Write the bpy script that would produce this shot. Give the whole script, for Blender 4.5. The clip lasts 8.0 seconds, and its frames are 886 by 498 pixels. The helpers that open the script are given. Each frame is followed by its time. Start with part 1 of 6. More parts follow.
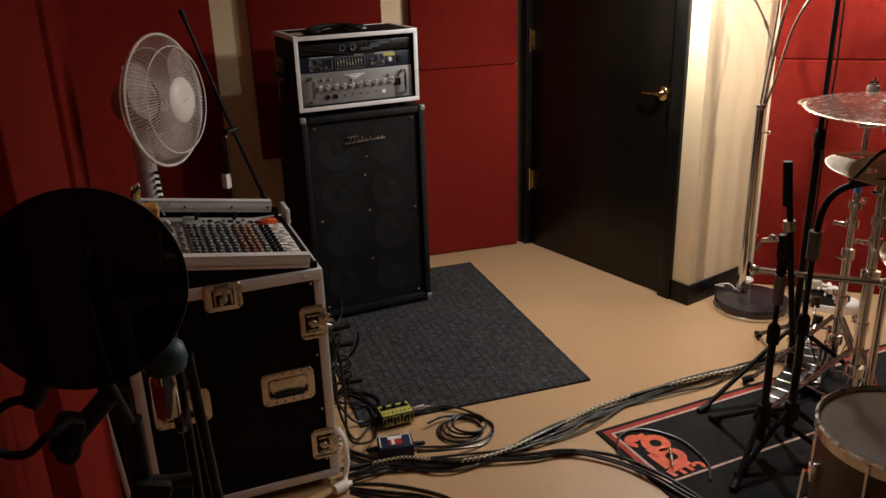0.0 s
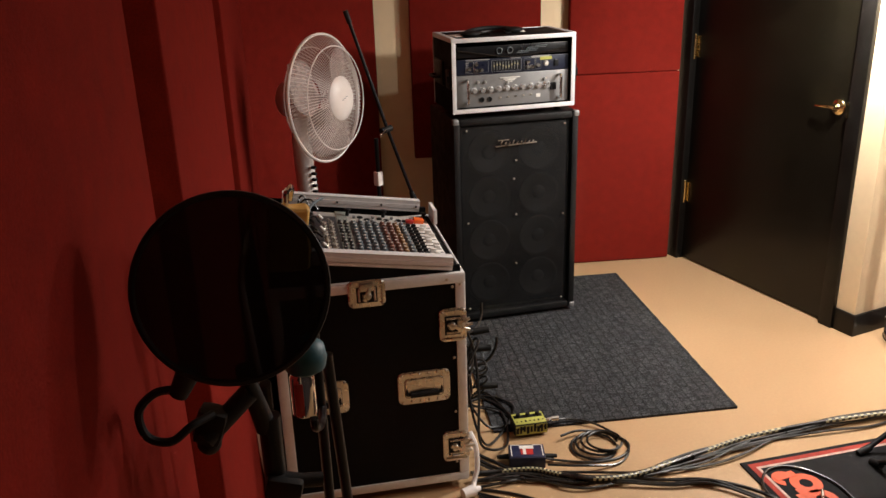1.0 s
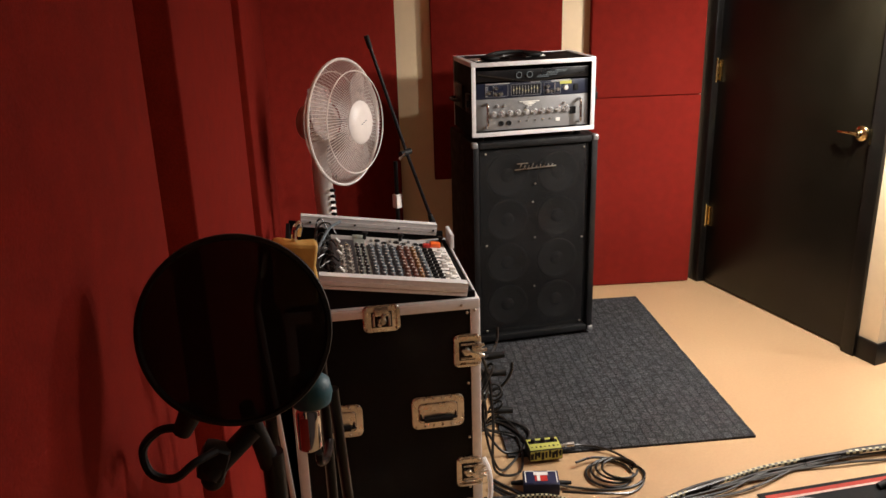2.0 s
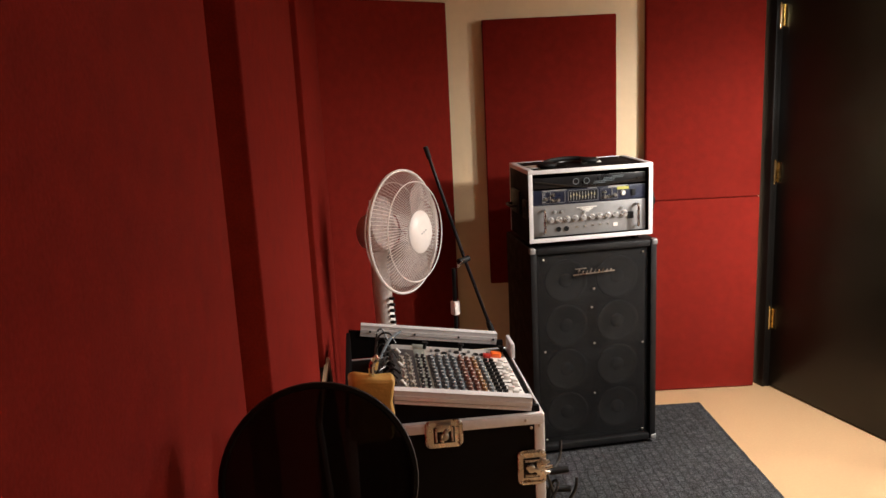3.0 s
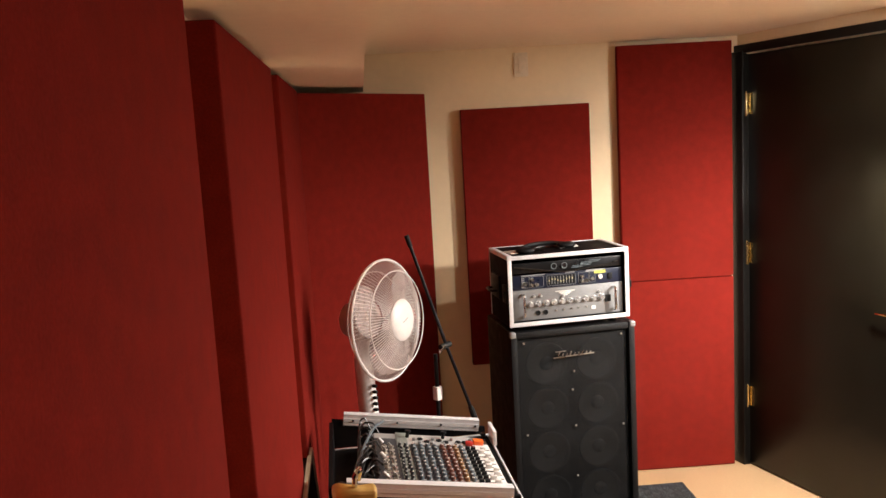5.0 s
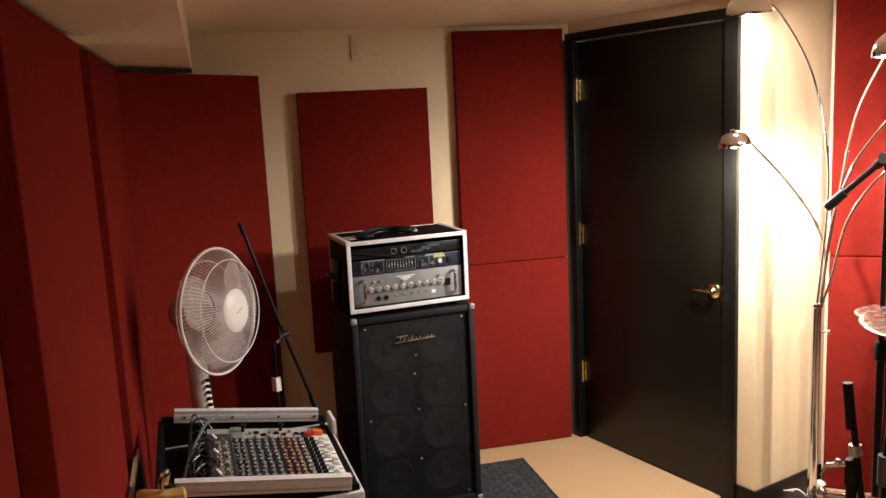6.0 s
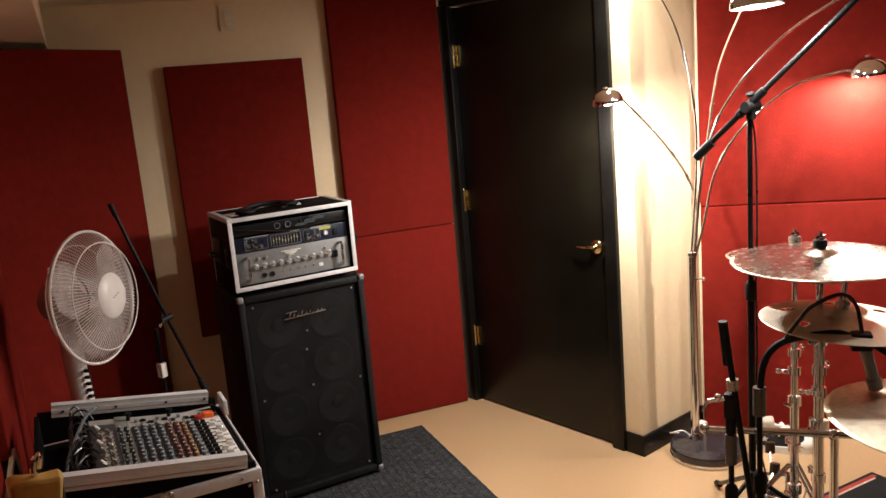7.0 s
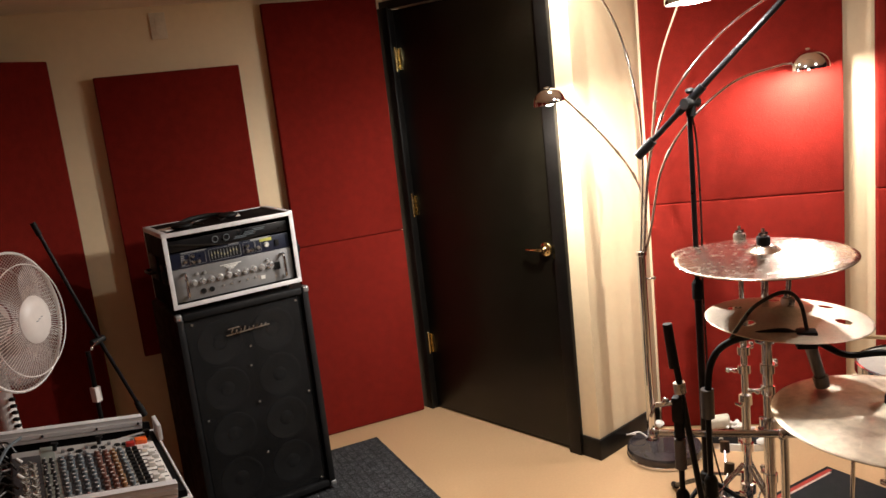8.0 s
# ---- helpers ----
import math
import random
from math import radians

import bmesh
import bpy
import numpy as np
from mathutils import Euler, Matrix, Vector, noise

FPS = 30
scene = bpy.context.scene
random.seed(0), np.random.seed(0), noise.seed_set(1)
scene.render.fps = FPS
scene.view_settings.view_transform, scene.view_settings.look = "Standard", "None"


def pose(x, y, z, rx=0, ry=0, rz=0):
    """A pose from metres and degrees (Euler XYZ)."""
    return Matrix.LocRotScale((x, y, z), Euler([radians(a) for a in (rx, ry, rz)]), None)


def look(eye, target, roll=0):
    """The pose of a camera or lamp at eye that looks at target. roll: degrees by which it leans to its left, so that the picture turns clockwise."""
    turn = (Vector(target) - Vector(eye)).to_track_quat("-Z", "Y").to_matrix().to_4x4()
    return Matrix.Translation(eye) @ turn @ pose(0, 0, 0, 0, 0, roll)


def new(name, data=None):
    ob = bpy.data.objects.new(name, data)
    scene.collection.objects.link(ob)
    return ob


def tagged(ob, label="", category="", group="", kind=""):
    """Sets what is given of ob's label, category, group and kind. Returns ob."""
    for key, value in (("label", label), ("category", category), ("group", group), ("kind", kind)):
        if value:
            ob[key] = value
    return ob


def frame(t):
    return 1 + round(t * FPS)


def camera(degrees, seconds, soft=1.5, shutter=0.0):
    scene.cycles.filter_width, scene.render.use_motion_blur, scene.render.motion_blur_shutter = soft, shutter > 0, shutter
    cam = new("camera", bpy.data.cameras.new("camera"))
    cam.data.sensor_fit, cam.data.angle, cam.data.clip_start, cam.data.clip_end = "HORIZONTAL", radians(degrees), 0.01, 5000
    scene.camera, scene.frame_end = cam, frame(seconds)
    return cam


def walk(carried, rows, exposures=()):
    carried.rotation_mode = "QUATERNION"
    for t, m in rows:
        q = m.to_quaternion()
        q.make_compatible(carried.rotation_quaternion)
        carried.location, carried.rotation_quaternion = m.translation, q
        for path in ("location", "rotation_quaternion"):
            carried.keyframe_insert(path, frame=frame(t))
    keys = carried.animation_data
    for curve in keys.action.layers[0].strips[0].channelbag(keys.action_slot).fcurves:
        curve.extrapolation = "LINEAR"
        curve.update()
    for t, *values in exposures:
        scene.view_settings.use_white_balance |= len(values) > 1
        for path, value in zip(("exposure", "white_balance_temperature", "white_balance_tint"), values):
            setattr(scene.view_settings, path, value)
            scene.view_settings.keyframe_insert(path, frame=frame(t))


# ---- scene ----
cam = camera(56.55, 8.0)
PATH = [
    (0, (0.010, -0.104, 1.572), (0.512, 1.603, 0.906), -1.8),
    (0.5, (0.016, -0.077, 1.570), (0.387, 1.662, 0.899), -2.6),
    (1, (0.018, -0.074, 1.581), (0.195, 1.700, 0.925), -1.8),
    (1.2, (0.020, -0.079, 1.593), (0.154, 1.699, 0.936), -0.8),
    (2.3, (0.047, -0.069, 1.621), (0.171, 1.736, 1.040), -1.9),
    (2.5, (0.038, -0.060, 1.630), (0.169, 1.756, 1.089), -1.5),
    (3, (0.005, -0.045, 1.663), (0.031, 1.809, 1.250), -2.8),
    (3.5, (-0.018, -0.102, 1.755), (-0.192, 1.768, 1.467), -3.7),
    (4, (-0.019, -0.119, 1.737), (-0.254, 1.753, 1.517), -3.9),
    (4.5, (-0.008, -0.117, 1.743), (-0.128, 1.765, 1.512), -3.7),
    (5, (0.013, -0.096, 1.737), (0.088, 1.785, 1.480), -3.2),
    (5.2, (0.019, -0.085, 1.731), (0.171, 1.790, 1.468), -2.7),
    (6.3, (0.075, -0.063, 1.727), (0.553, 1.747, 1.402), -3.2),
    (6.5, (0.070, -0.058, 1.719), (0.590, 1.738, 1.383), -3.5),
    (7, (0.076, -0.056, 1.687), (0.724, 1.690, 1.313), -4.8),
    (7.5, (0.116, -0.026, 1.687), (0.763, 1.720, 1.312), -5.2),
    (8, (0.187, -0.013, 1.682), (0.906, 1.705, 1.306), -6.3),
]
walk(cam, [(t, look(eye, target, roll)) for t, eye, target, roll in PATH],
     exposures=[(0, -0.72), (0.5, -0.12), (1, 0.3), (2.5, 0.6), (3.5, 1.0), (4.5, 1.36), (5, 1.22), (6.5, 0.1), (8, -0.05)])
# ---- body ----
# ---------- light ----------
world = bpy.data.worlds.new("world")
world.use_nodes = True
world.node_tree.nodes["Background"].inputs[0].default_value = (0.02, 0.018, 0.015, 1)
world.node_tree.nodes["Background"].inputs[1].default_value = 0.3
scene.world = world
LAMP_COLOR = (1.0, 0.945, 0.89)
# lamp heads: dome centre, the way it opens, watts, depth of the light below the centre, radius of the dome
HEADS = [((1.807, 2.689, 1.589), (0.12, -0.06, -1), 105.0, 0.020, 0.061), ((1.835, 2.645, 2.068), (0.08, 0.06, -1), 34.0, 0.025, 0.079),
         ((1.895, 1.983, 1.872), (0.02, -0.05, -1), 44.0, 0.025, 0.079), ((2.70, 1.38, 1.97), (-0.05, 0.10, -1), 24.0, 0.026, 0.079), ((2.860, 2.450, 1.615), (0.03, -0.03, -1), 58.0, 0.025, 0.079)]
for place, way, watts, depth, size in HEADS:
    lamp = bpy.data.lights.new("bulb_light", "POINT")
    lamp.energy, lamp.color, lamp.shadow_soft_size = watts, LAMP_COLOR, 0.027
    w = Vector(way).normalized()
    new("bulb_light", lamp).matrix_world = Matrix.Translation(Vector(place) + w * depth)


# ---------- materials ----------
def mat(name, color, rough=0.5, metal=0.0, var=0.12, scale=8.0, bump=0.0, bscale=150.0, fine=60.0, rvar=0.1, coat=0.0):
    """Base colour varied at two scales, roughness variation and a fine bump, in object metres."""
    m = bpy.data.materials.new(name)
    m.use_nodes = True
    nt = m.node_tree
    b = nt.nodes["Principled BSDF"]
    b.inputs["Metallic"].default_value = metal
    b.inputs["Coat Weight"].default_value = coat
    tc = nt.nodes.new("ShaderNodeTexCoord")

    def nz(s, detail):
        n = nt.nodes.new("ShaderNodeTexNoise")
        n.inputs["Scale"].default_value, n.inputs["Detail"].default_value = s, detail
        nt.links.new(tc.outputs["Object"], n.inputs["Vector"])
        return n
    n1, n2 = nz(scale, 4), nz(fine, 3)
    add = nt.nodes.new("ShaderNodeMath")
    add.operation = "ADD"
    nt.links.new(n1.outputs["Fac"], add.inputs[0])
    nt.links.new(n2.outputs["Fac"], add.inputs[1])
    ramp = nt.nodes.new("ShaderNodeMapRange")
    ramp.inputs[1].default_value, ramp.inputs[2].default_value = 0.6, 1.4
    ramp.inputs[3].default_value, ramp.inputs[4].default_value = 1 - var, 1 + var
    nt.links.new(add.outputs[0], ramp.inputs[0])
    mul = nt.nodes.new("ShaderNodeVectorMath")
    mul.operation = "SCALE"
    mul.inputs[0].default_value = color
    nt.links.new(ramp.outputs[0], mul.inputs["Scale"])
    nt.links.new(mul.outputs[0], b.inputs["Base Color"])
    rr = nt.nodes.new("ShaderNodeMapRange")
    rr.inputs[1].default_value, rr.inputs[2].default_value = 0.3, 0.7
    rr.inputs[3].default_value, rr.inputs[4].default_value = max(rough - rvar, 0.02), min(rough + rvar, 1)
    nt.links.new(n1.outputs["Fac"], rr.inputs[0])
    nt.links.new(rr.outputs[0], b.inputs["Roughness"])
    if bump:
        nb = nz(bscale, 2)
        bp = nt.nodes.new("ShaderNodeBump")
        bp.inputs["Strength"].default_value, bp.inputs["Distance"].default_value = bump, 0.002
        nt.links.new(nb.outputs["Fac"], bp.inputs["Height"])
        nt.links.new(bp.outputs[0], b.inputs["Normal"])
    return m


def glow(name, color, strength):
    m = bpy.data.materials.new(name)
    m.use_nodes = True
    b = m.node_tree.nodes["Principled BSDF"]
    b.inputs["Emission Color"].default_value = (*color, 1)
    b.inputs["Emission Strength"].default_value = strength
    return m


def woven(name, color, size, depth, var=0.18):
    """Coarse cloth: uneven thread relief, slubs in the colour."""
    m = mat(name, color, 0.95, 0, var, 26.0, 0, fine=240.0, rvar=0.03)
    nt = m.node_tree
    b = nt.nodes["Principled BSDF"]
    b.inputs["Sheen Weight"].default_value = 0.0
    b.inputs["Specular IOR Level"].default_value = 0.04
    tc = nt.nodes.new("ShaderNodeTexCoord")
    mx = nt.nodes.new("ShaderNodeTexNoise")
    mx.inputs["Scale"].default_value, mx.inputs["Detail"].default_value, mx.inputs["Roughness"].default_value = size, 6, 0.75
    nt.links.new(tc.outputs["Object"], mx.inputs["Vector"])
    bp = nt.nodes.new("ShaderNodeBump")
    bp.inputs["Strength"].default_value, bp.inputs["Distance"].default_value = depth, 0.002
    nt.links.new(mx.outputs[0], bp.inputs["Height"])
    nt.links.new(bp.outputs[0], b.inputs["Normal"])
    return m


RED = woven("red_fabric", (0.156, 0.0120, 0.0082), 140, 0.65, 0.20)
CREAM = mat("cream_paint", (0.83, 0.655, 0.42), 0.55, 0, 0.04, 2.5, 0.15, 120, 30)
CEIL = mat("ceiling_paint", (0.88, 0.745, 0.575), 0.8, 0, 0.04, 2.0, 0.2, 90, 30)
FLOOR = mat("tan_vinyl", (0.45, 0.290, 0.155), 0.40, 0, 0.07, 1.6, 0.04, 260, 90, 0.06)
DOORBLACK = mat("black_gloss_paint", (0.0038, 0.0030, 0.0014), 0.36, 0, 0.3, 5, 0.05, 60, 200, 0.04)
TRIMBLACK = mat("black_trim_paint", (0.0042, 0.0036, 0.003), 0.4, 0, 0.2, 6, 0.05, 80)
BRASS = mat("brass", (0.72, 0.58, 0.30), 0.15, 1, 0.1, 30)
CHROME = mat("chrome", (0.76, 0.78, 0.81), 0.09, 1, 0.04, 20, rvar=0.04)
SATIN = mat("satin_chrome", (0.80, 0.79, 0.78), 0.30, 0.8, 0.05, 20)
STEEL = mat("worn_steel", (0.62, 0.58, 0.52), 0.3, 1, 0.18, 40, 0.05, 300)
ALU = mat("aluminium_edge", (0.76, 0.75, 0.75), 0.5, 0.2, 0.08, 14, 0.05, 200)
PLY = mat("black_laminate", (0.0045, 0.004, 0.0042), 0.7, 0, 0.3, 10, 0.1, 300)
TOLEX = mat("black_tolex", (0.0065, 0.0065, 0.007), 0.5, 0, 0.25, 20, 0.5, 500, 200)
RUBBER = mat("black_rubber", (0.007, 0.007, 0.007), 0.6, 0, 0.2, 20)
BLACKMETAL = mat("black_metal", (0.007, 0.007, 0.008), 0.36, 0.2, 0.2, 30)
BACKING = mat("dark_backing_board", (0.02, 0.012, 0.010), 0.8, 0, 0.2, 8, 0.2, 200)
PLASTIC_W = mat("white_plastic", (0.80, 0.74, 0.70), 0.4, 0, 0.05, 8)
CYMBAL = mat("bronze_cymbal", (0.44, 0.365, 0.295), 0.25, 1, 0.16, 40, 0, 60, 150, 0.05)


def turned(m, scale, depth):
    """Fine lathe grooves round z, with scattered hammer marks."""
    nt = m.node_tree
    tc = nt.nodes.new("ShaderNodeTexCoord")
    wv = nt.nodes.new("ShaderNodeTexWave")
    wv.wave_type, wv.rings_direction = "RINGS", "Z"
    wv.inputs["Scale"].default_value, wv.inputs["Distortion"].default_value = scale, 0.6
    hm = nt.nodes.new("ShaderNodeTexNoise")
    hm.inputs["Scale"].default_value = 170
    add = nt.nodes.new("ShaderNodeMath")
    for n in (wv, hm):
        nt.links.new(tc.outputs["Object"], n.inputs["Vector"])
    nt.links.new(wv.outputs["Fac"], add.inputs[0])
    nt.links.new(hm.outputs["Fac"], add.inputs[1])
    bp = nt.nodes.new("ShaderNodeBump")
    bp.inputs["Strength"].default_value, bp.inputs["Distance"].default_value = depth, 0.001
    nt.links.new(add.outputs[0], bp.inputs["Height"])
    b = nt.nodes["Principled BSDF"]
    nt.links.new(bp.outputs[0], b.inputs["Normal"])
    tg = nt.nodes.new("ShaderNodeTangent")
    tg.direction_type, tg.axis = "RADIAL", "Z"
    b.inputs["Anisotropic"].default_value = 0.35
    nt.links.new(tg.outputs[0], b.inputs["Tangent"])
    return m


turned(CYMBAL, 160, 0.12)
# Lighter, rougher bronze copy: the lamp's reflection is put into its colour.
LAMPLIT_CYMBAL = turned(mat("lamplit_bronze", (0.70, 0.62, 0.52), 0.5, 1, 0.14, 12, 0, 60, 120, 0.08), 150, 0.25)
PLY.node_tree.nodes["Principled BSDF"].inputs["Specular IOR Level"].default_value = 0.1
RIDE = turned(mat("worn_ride_bronze", (0.54, 0.47, 0.37), 0.40, 1, 0.30, 9, 0, 60, 50, 0.10), 140, 0.30)


DOORBLACK.node_tree.nodes["Principled BSDF"].inputs["Specular IOR Level"].default_value = 0.32
for m in (TRIMBLACK, TOLEX, RUBBER, BLACKMETAL):
    m.node_tree.nodes["Principled BSDF"].inputs["Specular IOR Level"].default_value = 0.25


# ---------- mesh helpers ----------
def box(bm, size, loc=(0, 0, 0), rot=None, bevel=0.0, seg=2):
    m = Matrix.Translation(loc) @ (rot or Matrix())
    r = bmesh.ops.create_cube(bm, size=1.0, matrix=m @ Matrix.Diagonal((*size, 1)))
    if bevel:
        es = {e for v in r["verts"] for e in v.link_edges}
        bmesh.ops.bevel(bm, geom=list(es), offset=bevel, segments=seg, affect="EDGES", profile=0.6)
    return bm


def rod(bm, a, b, r0, r1=None, seg=12):
    a, b = Vector(a), Vector(b)
    d = b - a
    m = Matrix.Translation((a + b) / 2) @ d.to_track_quat("Z", "Y").to_matrix().to_4x4()
    bmesh.ops.create_cone(bm, cap_ends=True, segments=seg, radius1=r0, radius2=r0 if r1 is None else r1, depth=d.length, matrix=m)
    return bm


def ball(bm, c, r, scale=(1, 1, 1), seg=16):
    bmesh.ops.create_uvsphere(bm, u_segments=seg, v_segments=max(seg // 2, 6), radius=r, matrix=Matrix.Translation(c) @ Matrix.Diagonal((*scale, 1)))
    return bm


def lathe(bm, profile, m=Matrix(), seg=32):
    """Turns a profile of (radius, height) round z."""
    rings = []
    for r, z in profile:
        if r < 1e-6:
            rings.append([bm.verts.new(m @ Vector((0, 0, z)))])
        else:
            rings.append([bm.verts.new(m @ Vector((r * math.cos(2 * math.pi * i / seg), r * math.sin(2 * math.pi * i / seg), z))) for i in range(seg)])
    for p, q in zip(rings, rings[1:]):
        for i in range(seg):
            j = (i + 1) % seg
            if len(p) == 1 and len(q) == 1:
                continue
            if len(p) == 1:
                bm.faces.new((p[0], q[i], q[j]))
            elif len(q) == 1:
                bm.faces.new((p[i], p[j], q[0]))
            else:
                bm.faces.new((p[i], p[j], q[j], q[i]))
    return bm


def smooth_path(pts, n=8):
    """Catmull-Rom through the points."""
    P = [Vector(p) for p in pts]
    P = [2 * P[0] - P[1]] + P + [2 * P[-1] - P[-2]]
    out = []
    for i in range(1, len(P) - 2):
        a, b, c, d = P[i - 1], P[i], P[i + 1], P[i + 2]
        for k in range(n):
            t = k / n
            out.append(0.5 * ((2 * b) + (c - a) * t + (2 * a - 5 * b + 4 * c - d) * t * t + (3 * b - a - 3 * c + d) * t ** 3))
    out.append(P[-2])
    return out


def tube(bm, pts, r, seg=8, n=8, smooth=True):
    P = smooth_path(pts, n) if smooth else [Vector(p) for p in pts]
    rings, side = [], None
    for i, p in enumerate(P):
        t = (P[min(i + 1, len(P) - 1)] - P[max(i - 1, 0)]).normalized()
        if side is None:
            side = t.orthogonal().normalized()
        side = (side - t * side.dot(t)).normalized()
        up = t.cross(side)
        rr = r(i / (len(P) - 1)) if callable(r) else r
        rings.append([bm.verts.new(p + rr * (math.cos(a) * side + math.sin(a) * up)) for a in (2 * math.pi * k / seg for k in range(seg))])
    for p, q in zip(rings, rings[1:]):
        for k in range(seg):
            bm.faces.new((p[k], p[(k + 1) % seg], q[(k + 1) % seg], q[k]))
    bm.faces.new(rings[0][::-1])
    bm.faces.new(rings[-1])
    return bm


def mesh_of(name, bm, material, smooth=True):
    bmesh.ops.recalc_face_normals(bm, faces=bm.faces)
    me = bpy.data.meshes.new(name)
    bm.to_mesh(me)
    bm.free()
    me.materials.append(material)
    if smooth:
        me.polygons.foreach_set("use_smooth", [True] * len(me.polygons))
        me.set_sharp_from_angle(angle=radians(40))
    return me


def part(name, bm, material, parent=None, label="", at=None):
    ob = new(name, mesh_of(name, bm, material))
    ob.parent = parent
    if at is not None:
        ob.matrix_basis = at
    return tagged(ob, label) if label else ob


def thing(name, m, label, category, group="", kind=""):
    ob = new(name)
    ob.matrix_world = m
    return tagged(ob, label, category, group, kind)


def solid(name, bm, material, m, label, category, group="", kind=""):
    ob = new(name, mesh_of(name, bm, material))
    ob.matrix_world = m
    return tagged(ob, label, category, group, kind)


def B():
    return bmesh.new()


def frame_on(p, direction):
    """A pose at p, x along the direction in plan, z up; -y faces to the right of it."""
    return pose(p[0], p[1], p[2] if len(p) > 2 else 0, 0, 0, math.degrees(math.atan2(direction[1], direction[0])))


# ---------- the room ----------
CEIL_Z = 2.14
DOOR_P, DOOR_D = Vector((1.66, 3.86)), Vector((0.326, -0.945)).normalized()
CORNER = DOOR_P + DOOR_D * 1.085
RET_D = Vector((0.945, 0.326)).normalized()
RET_END = CORNER + RET_D * 0.46
RIGHT_D = Vector((0.82, -0.572)).normalized()


def left_wall(y, off=0.0):
    return Vector((-0.326 - 0.0694 * (y - 1.265) + off, y))


FRONT_Y = -0.8
L0, L1 = left_wall(FRONT_Y, -0.017), left_wall(3.9, -0.017)
BACK_R = Vector((1.646, 3.90))
R_END = RET_END + RIGHT_D * 2.4


def wall(name, a, b, ends=(0.08, 0.08), z0=0.0, z1=CEIL_Z, thick=0.1, label="cream painted plaster wall", paint=None):
    """A wall whose inner face runs from a to b, the room to the right of that way; it grows to the left."""
    a, b = Vector(a), Vector(b)
    n = (b - a).length
    bm = box(B(), (n + sum(ends), thick, z1 - z0), ((n + ends[1] - ends[0]) / 2, thick / 2, (z0 + z1) / 2))
    return solid(name, bm, paint or CREAM, frame_on(a, b - a), label, "wall", kind="structure")


wall("wall_back", L1, BACK_R)
wall("wall_left", L0, L1)
wall("wall_return", CORNER, RET_END, (-0.001, 0.08))
wall("wall_right", RET_END, R_END)
# Unseen closing walls, added near and dark to hold bounce light down.
wall("wall_far", R_END, (R_END.x + 0.3, FRONT_Y), label="unseen dark closing wall added to cut bounce light", paint=BACKING)
wall("wall_front", (R_END.x + 0.3, FRONT_Y), L0, label="unseen dark closing wall added to cut bounce light", paint=BACKING)
floor_bm = box(B(), (5.6, 5.4, 0.1), (2.1, 1.8, -0.05))
solid("floor", floor_bm, FLOOR, Matrix(), "tan sheet vinyl floor, slightly worn", "floor", kind="structure")
solid("ceiling", box(B(), (5.6, 5.4, 0.1), (2.1, 1.8, CEIL_Z + 0.05)), CEIL, Matrix(), "low cream painted ceiling", "ceiling", kind="structure")
# boxed-in duct along the left wall
bulk_m = frame_on(Vector((0.0753, -0.8)), Vector((-0.267, 5.2)))
solid("ceiling_bulkhead", box(B(), (4.74, 0.5, CEIL_Z - 1.967 + 0.03), (2.35, 0.25, (CEIL_Z + 1.967 + 0.03) / 2)), CEIL, bulk_m,
      "boxed-in cream bulkhead under the ceiling", "bulkhead", kind="structure")
# wall with the door opening
DW = 0.91
door_m = frame_on(DOOR_P, DOOR_D)
bm = box(B(), (0.07, 0.1, CEIL_Z), (-0.015 - 0.0, 0.05, CEIL_Z / 2))
box(bm, (0.155, 0.1, CEIL_Z), (0.02 + DW + 0.0775, 0.05, CEIL_Z / 2))
box(bm, (DW, 0.1, CEIL_Z - 2.05), (0.02 + DW / 2, 0.05, (CEIL_Z + 2.05) / 2))
solid("wall_door", bm, CREAM, door_m, "cream wall strip round a door opening", "wall", kind="structure")
solid("wall_behind_door", box(B(), (1.2, 0.05, CEIL_Z), (0.44, 0.2, CEIL_Z / 2)), CREAM, door_m, "plain wall beyond the closed door", "wall", kind="structure")


